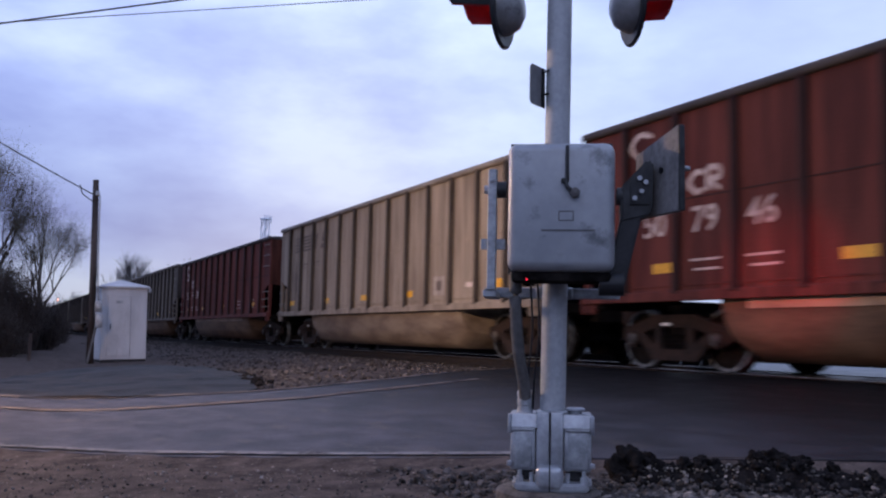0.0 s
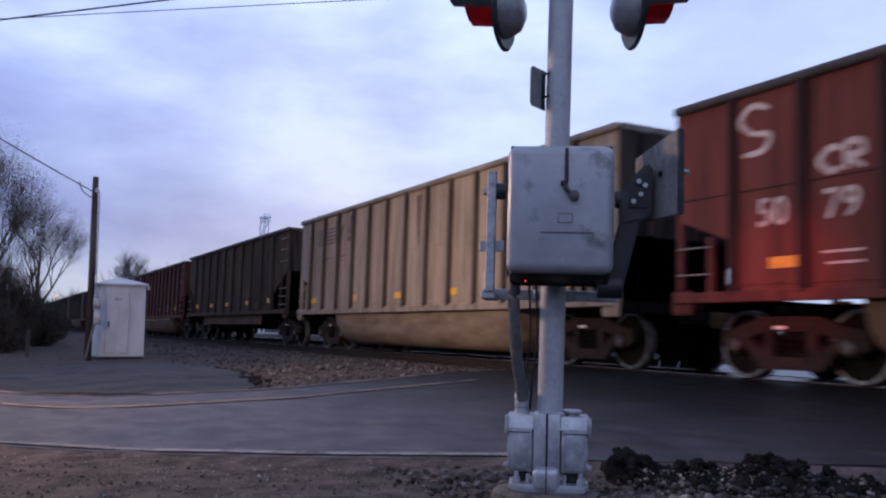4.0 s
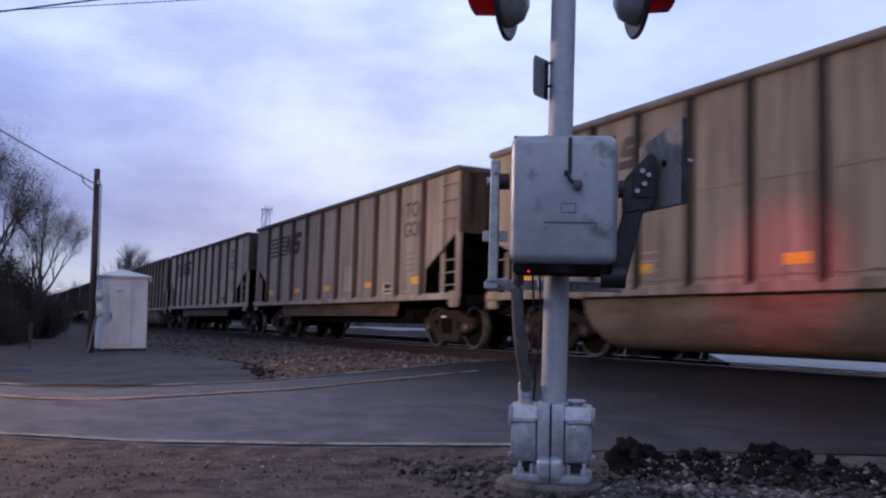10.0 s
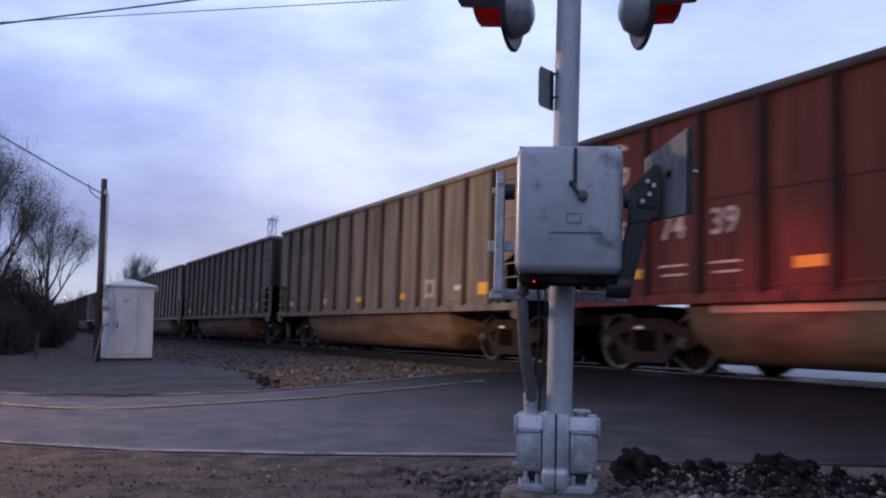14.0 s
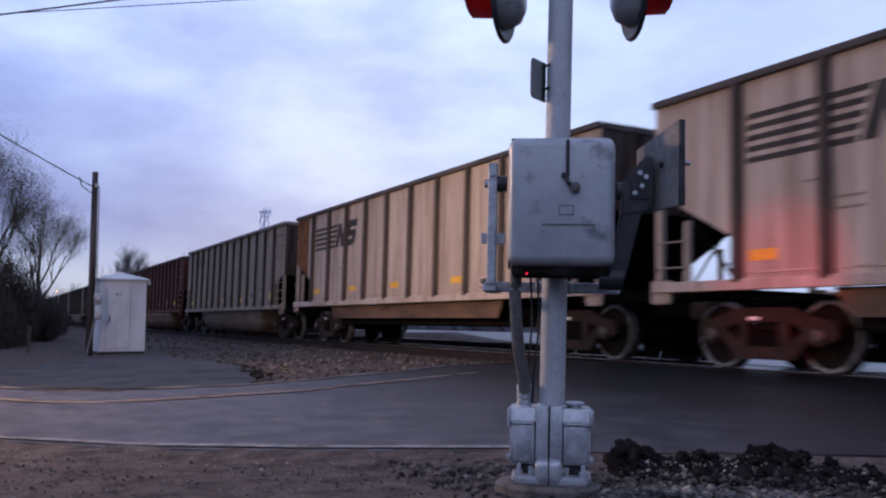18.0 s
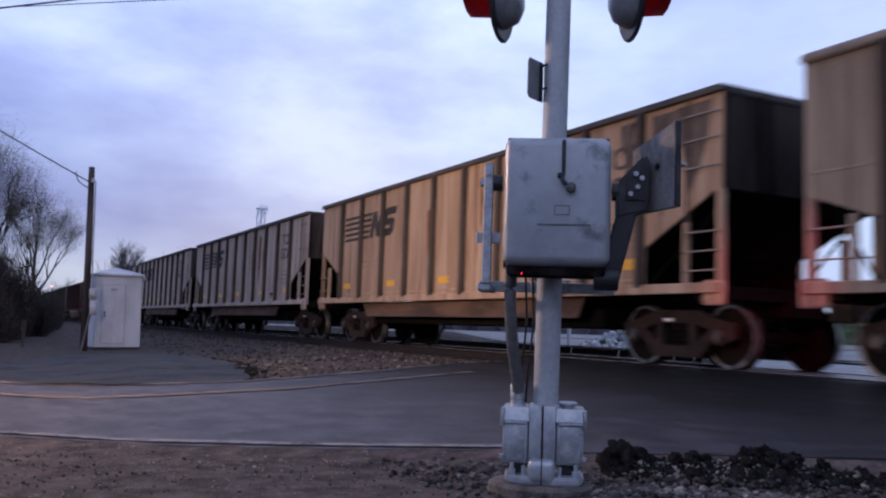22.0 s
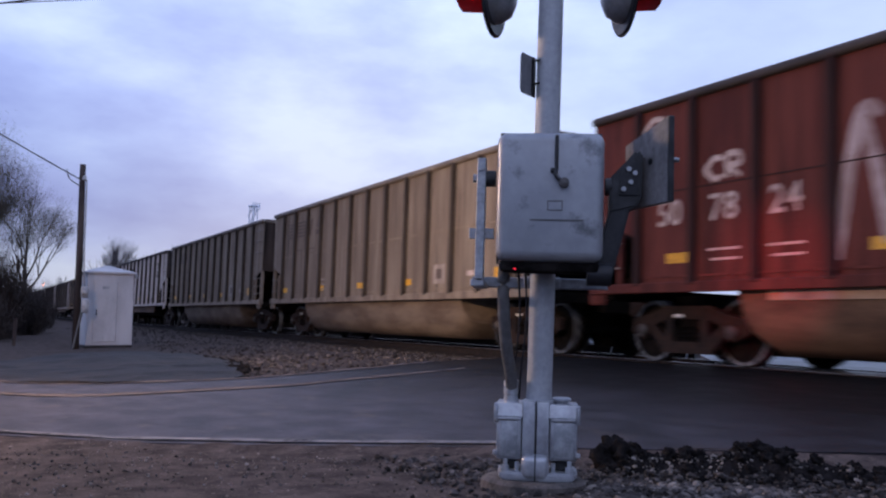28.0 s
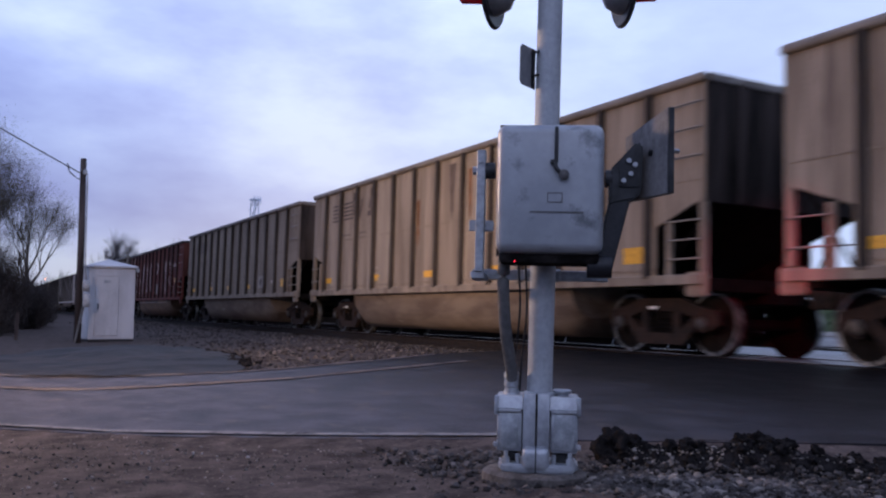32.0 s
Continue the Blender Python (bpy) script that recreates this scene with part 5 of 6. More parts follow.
def extras(car, n):
    """What sets single cars apart; n counts from the first car that stands at the crossing."""
    if n == 5:
        for y in (5.5, 4.15, 2.85):
            patch("paint_patch", y - 0.48, y + 0.48, 1.2, 1.78, PATCH, car, "cleaner pale paint patch")
    if n == 6:
        patch("paint_patch", -1.78, -1.22, 1.32, 1.98, PATCH, car, "cleaner pale paint patch")
    if n in (14, 17):
        smear = ribbon([(4.62, 2.10), (4.86, 2.20), (5.08, 1.98), (5.06, 1.62), (4.84, 1.46), (4.62, 1.60)], 0.17)
        part("rust_ring", smear, RUST_RING, car, "smeared brown ring-shaped rust stain")
    if n == 12:
        part("rusty_bay", extruded([(HALF - 0.02, TOP - 0.12), (HALF - 0.02, 2.38), (HALF - 1.1, 1.92), (HALF - 1.1, TOP - 0.12)], 0, -SIDE - 0.004, -SIDE), RUST_RING, car, "rust-brown end bay")
    if n == 14:
        for y, z0, z1, w in ((-1.65, 1.75, 2.9, 0.20), (-2.55, 1.75, 3.35, 0.30), (-2.95, 2.2, 2.9, 0.12)):
            part("rust_streak", extruded([(y - w / 2, z1), (y + w * 0.3, z1 + 0.12), (y + w / 2, z1 - 0.3), (y + w * 0.35, z0 + 0.4), (y + w * 0.1, z0), (y - w * 0.2, z0 + 0.25), (y - w * 0.45, z0 + 0.6)], 0, -SIDE - 0.004, -SIDE), RUST_RING, car, "rust-brown streak")
    if n in (2, 8, 9, 22, 24):
        for y, z0, z1, w in ((4.6, 2.2, 3.6, 0.34), (3.45, 1.9, 3.62, 0.42), (2.3, 2.5, 3.6, 0.26), (-0.6, 2.4, 3.6, 0.30)):
            part("soot_streak", extruded([(y - w / 2, z1), (y + w / 2, z1), (y + w * 0.4, z1 - 0.5), (y + w * 0.22, z0 + 0.5), (y + w * 0.08, z0), (y - w * 0.12, z0 + 0.3), (y - w * 0.38, z0 + 0.8)], 0, -SIDE - 0.004, -SIDE), SOOT_RUN, car, "dark soot streak below the top chord")
    if n == 15:
        for y, z0, z1, w in ((-6.55, 2.1, 3.62, 0.5), (-7.15, 2.4, 3.64, 0.7), (-5.75, 2.7, 3.62, 0.34)):
            part("soot_streak", extruded([(y - w / 2, z1), (y + w / 2, z1), (y + w * 0.42, z1 - 0.5), (y + w * 0.26, z0 + 0.5), (y + w * 0.10, z0), (y - w * 0.16, z0 + 0.3), (y - w * 0.40, z0 + 0.8)], 0, -SIDE - 0.004, -SIDE), SOOT_RUN, car, "dark soot streak below the top chord")
    if n in (15, 16, 22):
        for y, z in ((-1.4, 2.6), (0.9, 2.2)):
            part("rust_streak", extruded([(y, z + 0.8), (y + 0.13, z + 0.8), (y + 0.09, z), (y + 0.05, z - 0.25), (y, z)], 0, -SIDE - 0.004, -SIDE), RUST_RING, car, "rust-brown streak")


for i, (car, y) in enumerate(TRAIN):
    extras(car, i - FIRST)

# low dirt bank along the track's far side, added to darken the underside gaps
bm = bmesh.new()
rows = []
for j in range(60):
    y = 23.5 + 3.0 * j
    h = 0.30 * min(1, j / 2)
    rows.append([bm.verts.new((x, y, z * 1.0 + (h if 1 <= k <= 2 else 0) + 0.08 * noise2(x, y, 0.7))) for k, (x, z) in enumerate(((13.6, -0.42), (14.6, -0.02), (15.8, 0.02), (17.6, -0.55)))])
for a, b in zip(rows, rows[1:]):
    for i in range(3):
        bm.faces.new((a[i], a[i + 1], b[i + 1], b[i]))
bmesh.ops.recalc_face_normals(bm, faces=bm.faces[:])
thing("dirt_bank", "low brown dirt bank added beyond the track", "bank", kind="structure", bm=smooth(bm, 60), mat=DIRT)

# ---- the crossing signal mast ----
MAST = pose(2.65, 3.865, -0.38, 0, 0, -34.4)
mast = thing("signal_mast", "silver railway crossing signal mast with flashing lamps and gate mechanism", "crossing signal", MAST)
part("pole", cyl((-0.004, 0, 0.30), (0.024, 0, 3.4), 0.0655, n=40), POLE_GALV, mast, "galvanised tubular pole")
BASE_X = -0.0155
part("base_collar", lathe([(0.0, 0.34), (0.088, 0.34), (0.092, 0.40), (0.086, 0.432), (0.072, 0.438), (0.066, 0.438)], n=28), ALU, mast)
plan = [(-0.205, -0.05), (-0.19, -0.135), (-0.13, -0.160), (0.10, -0.160), (0.175, -0.135), (0.197, -0.05), (0.197, 0.13), (-0.205, 0.13)]
foot = part("base_flange", extruded([(x, y) for x, y in plan], 2, 0.045, 0.088, 0.010), ALU, mast, "bright cast flange with cut corners")
for x in (-0.165, 0.155):
    for y in (-0.115, 0.095):
        part("anchor_bolt", joined(cyl((x, y, 0.03), (x, y, 0.145), 0.011, n=8), cyl((x, y, 0.088), (x, y, 0.114), 0.022, n=6)), GALV, foot)
part("split_clamp", joined(box(-0.083, BASE_X - 0.003, -0.115, 0.10, 0.10, 0.432, 0.007, 2), box(BASE_X + 0.003, 0.051, -0.115, 0.10, 0.10, 0.432, 0.007, 2)), ALU, mast, "bright two-piece cast clamp")
part("clamp_seam", joined(box(BASE_X - 0.003, BASE_X + 0.003, -0.1168, 0.08, 0.165, 0.433), box(BASE_X - 0.003, BASE_X + 0.003, -0.1725, -0.10, 0.05, 0.172)), BLACK, mast)
part("clamp_foot", box(-0.085, 0.053, -0.170, -0.09, 0.05, 0.172, 0.032, 4), ALU, mast, "rounded cast clamp foot")
for s in (-1, 1):
    x0, x1 = (-0.214, -0.086) if s < 0 else (0.054, 0.192)
    housing = part("junction_housing", box(x0, x1, -0.10, 0.11, 0.140, 0.352, 0.012, 2), ALU, mast, "bright cast junction housing")
    part("cover", box(x0 + 0.020, x1 - 0.020, -0.109, -0.098, 0.155, 0.335, 0.005, 2), GALV, housing, "flat cast cover plate")
    part("cover_ledge", box(x0 + 0.006, x1 - 0.006, -0.117, -0.094, 0.338, 0.352, 0.004, 2), ALU, housing)
    part("lid", extruded([(-0.113, 0.354), (-0.082, 0.418), (0.10, 0.424), (0.12, 0.354)], 0, x0 - 0.004, x1 + 0.004, 0.006), ALU, housing, "sloping cast lid")
    part("lid_lip", box(x0 - 0.010, x1 + 0.010, -0.118, 0.122, 0.350, 0.360, 0.003), GALV, housing)
    side = x0 - 0.004 if s < 0 else x1 + 0.004
    part("hinge", box(side - 0.010, side + 0.010, -0.124, -0.082, 0.325, 0.420, 0.006, 2), ALU, housing)
    part("side_lug", box(side - 0.012, side + 0.012, -0.112, -0.090, 0.160, 0.185, 0.004), ALU, housing)
    part("hub", lathe([(0.0, 0.452), (0.040, 0.452), (0.050, 0.446), (0.050, 0.436), (0.034, 0.432), (0.034, 0.41)] if s > 0 else [(0.0, 0.44), (0.038, 0.44), (0.042, 0.43), (0.042, 0.41)], Matrix.Translation(((x0 + x1) / 2 - (0.010 if s > 0 else -0.004), 0, 0)), 18), ALU, housing)
    part("stand_off", box(x0 + 0.022, x1 - 0.022, -0.060, 0.09, 0.086, 0.142, 0.01), DARK_STEEL, housing)
    part("hold_down_bolt", cyl((x1 - 0.02 if s < 0 else x0 + 0.02, -0.105, 0.088), (x1 - 0.02 if s < 0 else x0 + 0.02, -0.105, 0.132), 0.012, n=8), ALU, housing)
    for z in (0.19, 0.30):
        part("cover_bolt", cyl((x1 - 0.008, -0.112, z), (x1 - 0.008, -0.098, z), 0.006, n=6), GALV, housing)
part("conduit", tube(bent([(-0.19, -0.14, 1.16), (-0.195, -0.15, 0.98), (-0.178, -0.12, 0.74), (-0.150, -0.05, 0.56), (-0.146, -0.01, 0.47)], 8), 0.031, 14), CONDUIT, mast, "grey flexible conduit")
part("conduit_fitting", lathe([(0.034, 0.43), (0.038, 0.434), (0.038, 0.452), (0.033, 0.456), (0.040, 0.46), (0.040, 0.492), (0.034, 0.496), (0.041, 0.50), (0.041, 0.525), (0.034, 0.535)], Matrix.Translation((-0.146, -0.01, 0)), 18), GALV, mast)

# gate mechanism case
DULL_IRON = material("dull_iron", (0.06, 0.055, 0.055), (0.13, 0.12, 0.118), 12.0, rough=0.5, metal=0.4)
case_ob = part("mechanism_case", box(-0.233, 0.294, -0.315, -0.075, 1.130, 1.774, 0.050, 5), CASE, mast, "dented silver mechanism case")
part("cover_rim", box(-0.239, 0.300, -0.110, -0.090, 1.125, 1.784, 0.008, 2), DARK_STEEL, case_ob)
part("case_top", box(-0.226, 0.287, -0.20, -0.07, 1.776, 1.790, 0.004), DARK_STEEL, case_ob)
part("latch_bar", box(0.050, 0.068, -0.332, -0.314, 1.575, 1.755, 0.004), DARK_STEEL, case_ob)
latch = part("latch", box(0.030, 0.064, -0.338, -0.314, 1.565, 1.590, 0.006, 2), DARK_STEEL, case_ob)
part("padlock", lathe([(0.0, -0.02), (0.024, -0.016), (0.024, 0.016), (0.0, 0.02)], pose(0.098, -0.335, 1.515, 90, 0, 0), 16), DULL_IRON, latch, "worn grey padlock")
part("shackle", tube(bent([(0.052, -0.33, 1.575), (0.060, -0.338, 1.545), (0.078, -0.338, 1.528)], 4), 0.010, 8), DARK_STEEL, latch)
part("embossed_badge", joined(box(0.018, 0.092, -0.3175, -0.314, 1.380, 1.384), joined(box(0.018, 0.022, -0.3175, -0.314, 1.384, 1.425), joined(box(0.088, 0.092, -0.3175, -0.314, 1.384, 1.425), box(0.018, 0.092, -0.3175, -0.314, 1.425, 1.429)))), CONDUIT, case_ob)
part("embossed_line", box(-0.065, 0.195, -0.3175, -0.314, 1.328, 1.336), CONDUIT, case_ob, "worn line of raised writing")
part("case_bottom", box(-0.215, 0.276, -0.270, -0.08, 1.080, 1.138, 0.02, 2), CHUNK, case_ob)
part("indicator", lathe([(0.0, 0.004), (0.0045, 0.003), (0.0045, 0)], pose(-0.135, -0.292, 1.09, 90, 0, 0), 8), RED_LED, case_ob, "small red indicator lamp")
for x in (-0.12, -0.085):
    part("cable", tube(bent([(x, -0.12, 1.08), (x + 0.01, -0.10, 0.85), (x - 0.01, -0.06, 0.62), (x - 0.02, -0.02, 0.44)], 5), 0.006, 6), BLACK, mast)
for x in (-0.06, 0.06):
    part("u_bolt", tube(bent([(x, -0.08, 1.62), (x, 0.03, 1.62), (x * 0.2, 0.075, 1.62), (-x * 0.2, 0.075, 1.62)], 4), 0.010, 6), GALV, mast)
# arm supports either side of the case
left_channel = part("support_channel", joined(box(-0.338, -0.294, -0.235, -0.220, 1.04, 1.655, 0.003), joined(box(-0.338, -0.328, -0.22, -0.16, 1.04, 1.655), box(-0.304, -0.294, -0.22, -0.16, 1.04, 1.655))), GALV, mast, "galvanised steel channel")
part("pivot", cyl((-0.30, -0.19, 1.555), (-0.245, -0.19, 1.555), 0.042, n=16), DARK_STEEL, left_channel)
part("bolt", cyl((-0.36, -0.19, 1.555), (-0.335, -0.19, 1.555), 0.022, n=6), GALV, left_channel)
part("bolt", cyl((-0.318, -0.25, 1.60), (-0.318, -0.232, 1.60), 0.015, n=6), GALV, left_channel)
part("stay", box(-0.375, -0.248, -0.20, -0.185, 1.245, 1.30, 0.004), GALV, left_channel)
part("cross_bar", box(-0.375, 0.345, 0.085, 0.14, 1.015, 1.070, 0.004), GALV, mast, "galvanised cross bar")
part("cross_bar_clamp", box(-0.10, 0.10, 0.055, 0.10, 1.01, 1.075, 0.01), GALV, mast)
part("lower_bracket", box(-0.36, -0.29, -0.22, 0.084, 1.005, 1.04, 0.004), GALV, mast)
part("pivot_shaft", cyl((0.305, -0.19, 1.52), (0.40, -0.19, 1.52), 0.045, n=16), DARK_STEEL, mast)
bracket = part("arm_bracket", extruded([(0.325, 1.38), (0.325, 1.56), (0.455, 1.70), (0.485, 1.69), (0.48, 1.45), (0.45, 1.41)], 1, -0.24, -0.10, 0.012), DARK_STEEL, mast, "dark cast arm bracket")
part("bracket_face", extruded([(0.37, 1.47), (0.37, 1.57), (0.455, 1.65), (0.465, 1.47)], 1, -0.252, -0.238, 0.004), BLACK, bracket)
for x, z in ((0.39, 1.50), (0.425, 1.535), (0.445, 1.58), (0.415, 1.60)):
    part("bracket_bolt", cyl((x, -0.27, z), (x, -0.245, z), 0.013, n=6), GALV, bracket)
part("lower_arm", extruded([(0.33, 1.42), (0.435, 1.44), (0.335, 1.03), (0.235, 1.03)], 1, -0.23, -0.12, 0.012), BLACK, mast, "black slanting arm")
part("lower_pivot", cyl((0.22, -0.2, 1.08), (0.34, -0.2, 1.08), 0.06, n=16), BLACK, mast)
PLATE_GREY = material("weathered_grey_plate", (0.12, 0.112, 0.11), (0.23, 0.215, 0.212), 5.0, (1, 1, 0.5), 0.75, bump=0.05, spec=0.15)
plate = part("counterweight_plate", extruded([(-0.20, 1.45), (0.18, 1.45), (0.18, 1.79), (-0.20, 1.875)], 0, -0.014, 0.014, 0.004), PLATE_GREY, mast, "flat grey counterweight plate")
plate.matrix_basis = Matrix.Translation((0.512, -0.16, -0.024)) @ Matrix.Rotation(radians(27), 4, "Z")
part("plate_edge", box(-0.0155, 0.0155, -0.2135, -0.2015, 1.452, 1.872, 0.003), DARK_STEEL, plate, "dark strip on the plate's edge")
part("plate_bolt", cyl((0.01, -0.16, 1.67), (0.075, -0.16, 1.67), 0.012, n=8), GALV, plate)
part("plate_hole", cyl((-0.022, -0.06, 1.67), (-0.017, -0.06, 1.67), 0.016, n=12), BLACK, plate)
part("plate_slot", box(-0.024, -0.017, 0.08, 0.105, 1.46, 1.64), DARK_STEEL, plate)
DULL = material("dull_grey_sheet", (0.13, 0.13, 0.135), (0.20, 0.20, 0.21), 7.0, rough=0.6, bump=0.05)
# small sign seen edge-on and its clamp
tab = part("sign_plate", extruded([(-0.15, 2.05), (-0.135, 2.03), (0.0, 2.03), (0.0, 2.245), (-0.135, 2.245), (-0.15, 2.225)], 1, -0.004, 0.004, 0.002), DULL, mast, "small bent metal plate")
tab.matrix_basis = Matrix.Translation((-0.060, 0.02, 0)) @ Matrix.Rotation(radians(60), 4, "Z")
part("stiffener", box(-0.045, -0.025, -0.016, -0.005, 2.035, 2.24, 0.002), DARK_STEEL, tab)
for z in (2.09, 2.215):
    part("plate_clamp", tube(bent([(-0.075, -0.02, z), (-0.055, -0.045, z), (-0.038, -0.062, z)], 4), 0.006, 6), DARK_STEEL, mast)
part("lamp_arm", cyl((-0.36, 0.0, 2.84), (0.40, 0.0, 2.84), 0.035, n=14), GALV, mast, "galvanised lamp arm")
part("lamp_arm_hub", box(-0.10, 0.10, -0.09, 0.09, 2.78, 2.90, 0.02, 2), GALV, mast)


LAMP_GREY = material("grey_lamp_enamel", (0.15, 0.15, 0.155), (0.23, 0.23, 0.24), 8.0, rough=0.3, bump=0.02, spec=0.5)


def flasher(x, facing):
    """A red lamp with its round back plate and hood; facing: degrees about the mast."""
    m = pose(x, 0, 2.575, 0, 0, facing) @ Matrix.Diagonal((0.84, 0.84, 0.84, 1))
    # along local -y the lamp shines
    turn = m @ pose(0, 0, 0, 90, 0, 0)
    lampo = part("flasher", lathe([(0.0, -0.13), (0.07, -0.125), (0.135, -0.085), (0.165, -0.02), (0.17, 0.03)], turn, 32), LAMP_GREY, mast, "grey domed lamp housing")
    part("back_plate", lathe([(0.165, 0.006), (0.235, 0.0), (0.25, 0.012), (0.25, 0.022), (0.235, 0.024), (0.0, 0.024)], turn, 36), BLACK, lampo, "black round back plate")
    part("lens", lathe([(0.0, 0.055), (0.10, 0.045), (0.145, 0.03), (0.15, 0.026)], turn, 28), RED_LENS, lampo, "lit red lens")
    def visor(r0, r1, a0, a1):
        own = bmesh.new()
        rows = []
        for k in range(15):
            a = radians(a0 + (a1 - a0) * k / 14)
            reach = 0.315 - 0.05 * (abs(k - 7) / 7) ** 6
            rows.append((own.verts.new((r0 * math.cos(a), r0 * math.sin(a), 0.024)), own.verts.new((r1 * math.cos(radians(90) + (a - radians(90)) * 0.88), r1 * math.sin(radians(90) + (a - radians(90)) * 0.88), 0.024 + reach))))
        for (p, q), (r, s) in zip(rows, rows[1:]):
            own.faces.new((p, r, s, q))
        made = bmesh.ops.solidify(own, geom=own.faces[:], thickness=0.004)
        own.transform(turn)
        return smooth(own)
    part("hood", visor(0.185, 0.195, -9, 189), BLACK, lampo, "black hood")
    part("hood_lining", visor(0.178, 0.188, -12, 192), RED_HOOD, lampo, "hood lining with the red glow painted on")
    part("bracket", cyl(m @ Vector((0, 0.05, 0.0)), (x * 0.96, 0, 2.84), 0.022, n=8), GALV, lampo)


flasher(-0.282, -104)
flasher(0.394, 104)

PAD = material("dark_stained_footing", (0.045, 0.038, 0.034), (0.125, 0.105, 0.095), 9.0, rough=0.95, bump=0.6, fine=60, spots=(0.03, 0.026, 0.024), spot_at=0.6, spot_scale=7.0)
thing("mast_foundation", "stained round concrete footing under the signal mast", "concrete footing", pose(2.632, 3.877, -0.38, 0, 0, -34.4), bm=lathe([(0.0, 0.044), (0.245, 0.044), (0.268, 0.03), (0.28, -0.3)], n=40), mat=PAD)

# ---- the hut ----
HUT = pose(2.90, 26.60, -0.42, 0, -1.3, 5)
W, D = 1.26, 1.45
hut = thing("signal_hut", "white sheet-metal signal hut on blocks by the track", "hut", HUT)
part("wall", box(0.0, W, 0.0, 0.03, 0.0, 2.02, 0.006), WHITE_METAL, hut)
part("wall", box(0.0, 0.03, 0.032, D, 0.0, 2.02, 0.006), WHITE_METAL, hut)
part("wall", box(W - 0.03, W, 0.032, D, 0.0, 2.02, 0.006), WHITE_METAL, hut)
part("wall", box(0.032, W - 0.032, D - 0.03, D, 0.0, 2.02, 0.006), WHITE_METAL, hut)
part("floor", box(0.0, W, 0.0, D, -0.08, -0.004, 0.006), DARK_STEEL, hut)
bm = bmesh.new()
base = [bm.verts.new(p) for p in ((-0.06, -0.06, 2.024), (W + 0.06, -0.06, 2.024), (W + 0.06, D + 0.06, 2.024), (-0.06, D + 0.06, 2.024))]
rim = [bm.verts.new((v.co.x, v.co.y, 2.07)) for v in base]
ridge = [bm.verts.new((W / 2, 0.45, 2.27)), bm.verts.new((W / 2, D - 0.45, 2.27))]
bm.faces.new(base[::-1])
for i in range(4):
    bm.faces.new((base[i], base[(i + 1) % 4], rim[(i + 1) % 4], rim[i]))
bm.faces.new((rim[0], rim[1], ridge[0])), bm.faces.new((rim[1], rim[2], ridge[1], ridge[0])), bm.faces.new((rim[2], rim[3], ridge[1])), bm.faces.new((rim[3], rim[0], ridge[0], ridge[1]))
part("roof", bm, WHITE_METAL, hut, "low white hipped roof")
hut_door = part("door", box(0.18, 0.80, -0.018, -0.001, 0.10, 1.78, 0.006), WHITE_METAL, hut)
for a in (0.152, 0.804):
    part("door_frame", box(a, a + 0.024, -0.026, -0.001, 0.08, 1.81), WHITE_METAL, hut)
part("door_frame", box(0.177, 0.803, -0.026, -0.001, 1.784, 1.81), WHITE_METAL, hut)
part("door_handle", tube(bent([(0.25, -0.02, 0.98), (0.25, -0.06, 0.98), (0.25, -0.06, 0.86), (0.25, -0.02, 0.86)], 3), 0.014, 6), DARK_STEEL, hut_door)
part("door_vent", box(0.40, 0.58, -0.026, -0.018, 1.58, 1.66), GALV, hut_door)
part("eave_lamp", box(W + 0.01, W + 0.09, -0.10, -0.03, 1.90, 2.02, 0.01), GALV, hut)
for x, y in ((0.12, 0.12), (W - 0.18, 0.12), (0.12, D - 0.15), (W - 0.18, D - 0.15)):
    part("support_block", box(x - 0.1, x + 0.1, y - 0.1, y + 0.1, -0.32, -0.08, 0.012), CHUNK if x > 1 and y < 1 else CONCRETE, hut)

# ---- utility pole with its meter ----
upole = thing("utility_pole", "leaning weathered wooden utility pole with meter box", "utility pole", pose(2.58, 25.86, -0.75))
part("shaft", tube([(0, 0, 0), (-0.04, 0.03, 2.6), (-0.11, 0.08, 5.28)], [0.098, 0.090, 0.078], 14), POLE_WOOD, upole)
part("meter_box", box(0.06, 0.24, -0.26, -0.10, 1.22, 1.60, 0.02, 2), GALV, upole, "grey meter box")
part("meter", lathe([(0.0, 0.10), (0.07, 0.09), (0.085, 0.0)], pose(0.13, -0.19, 1.78, 90, 0, 0), 16), GALV, upole, "round glass meter")
part("meter_base", box(0.03, 0.22, -0.19, -0.10, 1.64, 1.95, 0.015, 2), GALV, upole)
part("riser", tube(bent([(0.12, -0.14, 1.95), (0.06, -0.13, 2.6), (0.0, -0.08, 4.85)], 6), 0.022, 8), GALV, upole)
part("drop_conduit", tube(bent([(0.08, -0.16, 1.24), (0.02, -0.2, 0.9), (-0.10, -0.22, 0.2)], 6), 0.035, 8), CONDUIT, upole, "pale conduit down to the ground")
part("weatherhead", lathe([(0.0, 0.12), (0.05, 0.10), (0.06, 0.0), (0.03, -0.03)], Matrix.Translation((-0.06, -0.06, 4.85)), 10), GALV, upole)
stake = thing("marker_stake", "short weathered wooden stake in the verge", "stake", pose(1.2, 28.85, -0.75), bm=extruded([(-0.05, 0.0), (0.05, 0.0), (0.05, 0.98), (0.0, 1.03), (-0.05, 0.98)], 1, -0.04, 0.04, 0.006), mat=POLE_WOOD)


def cable(name, a, b, sag, r, label):
    a, b = Vector(a), Vector(b)
    pts = [a.lerp(b, i / 24) - Vector((0, 0, sag * 4 * (i / 24) * (1 - i / 24))) for i in range(25)]
    return thing(name, label, "cable", bm=tube(pts, r, 6), mat=WIRE)


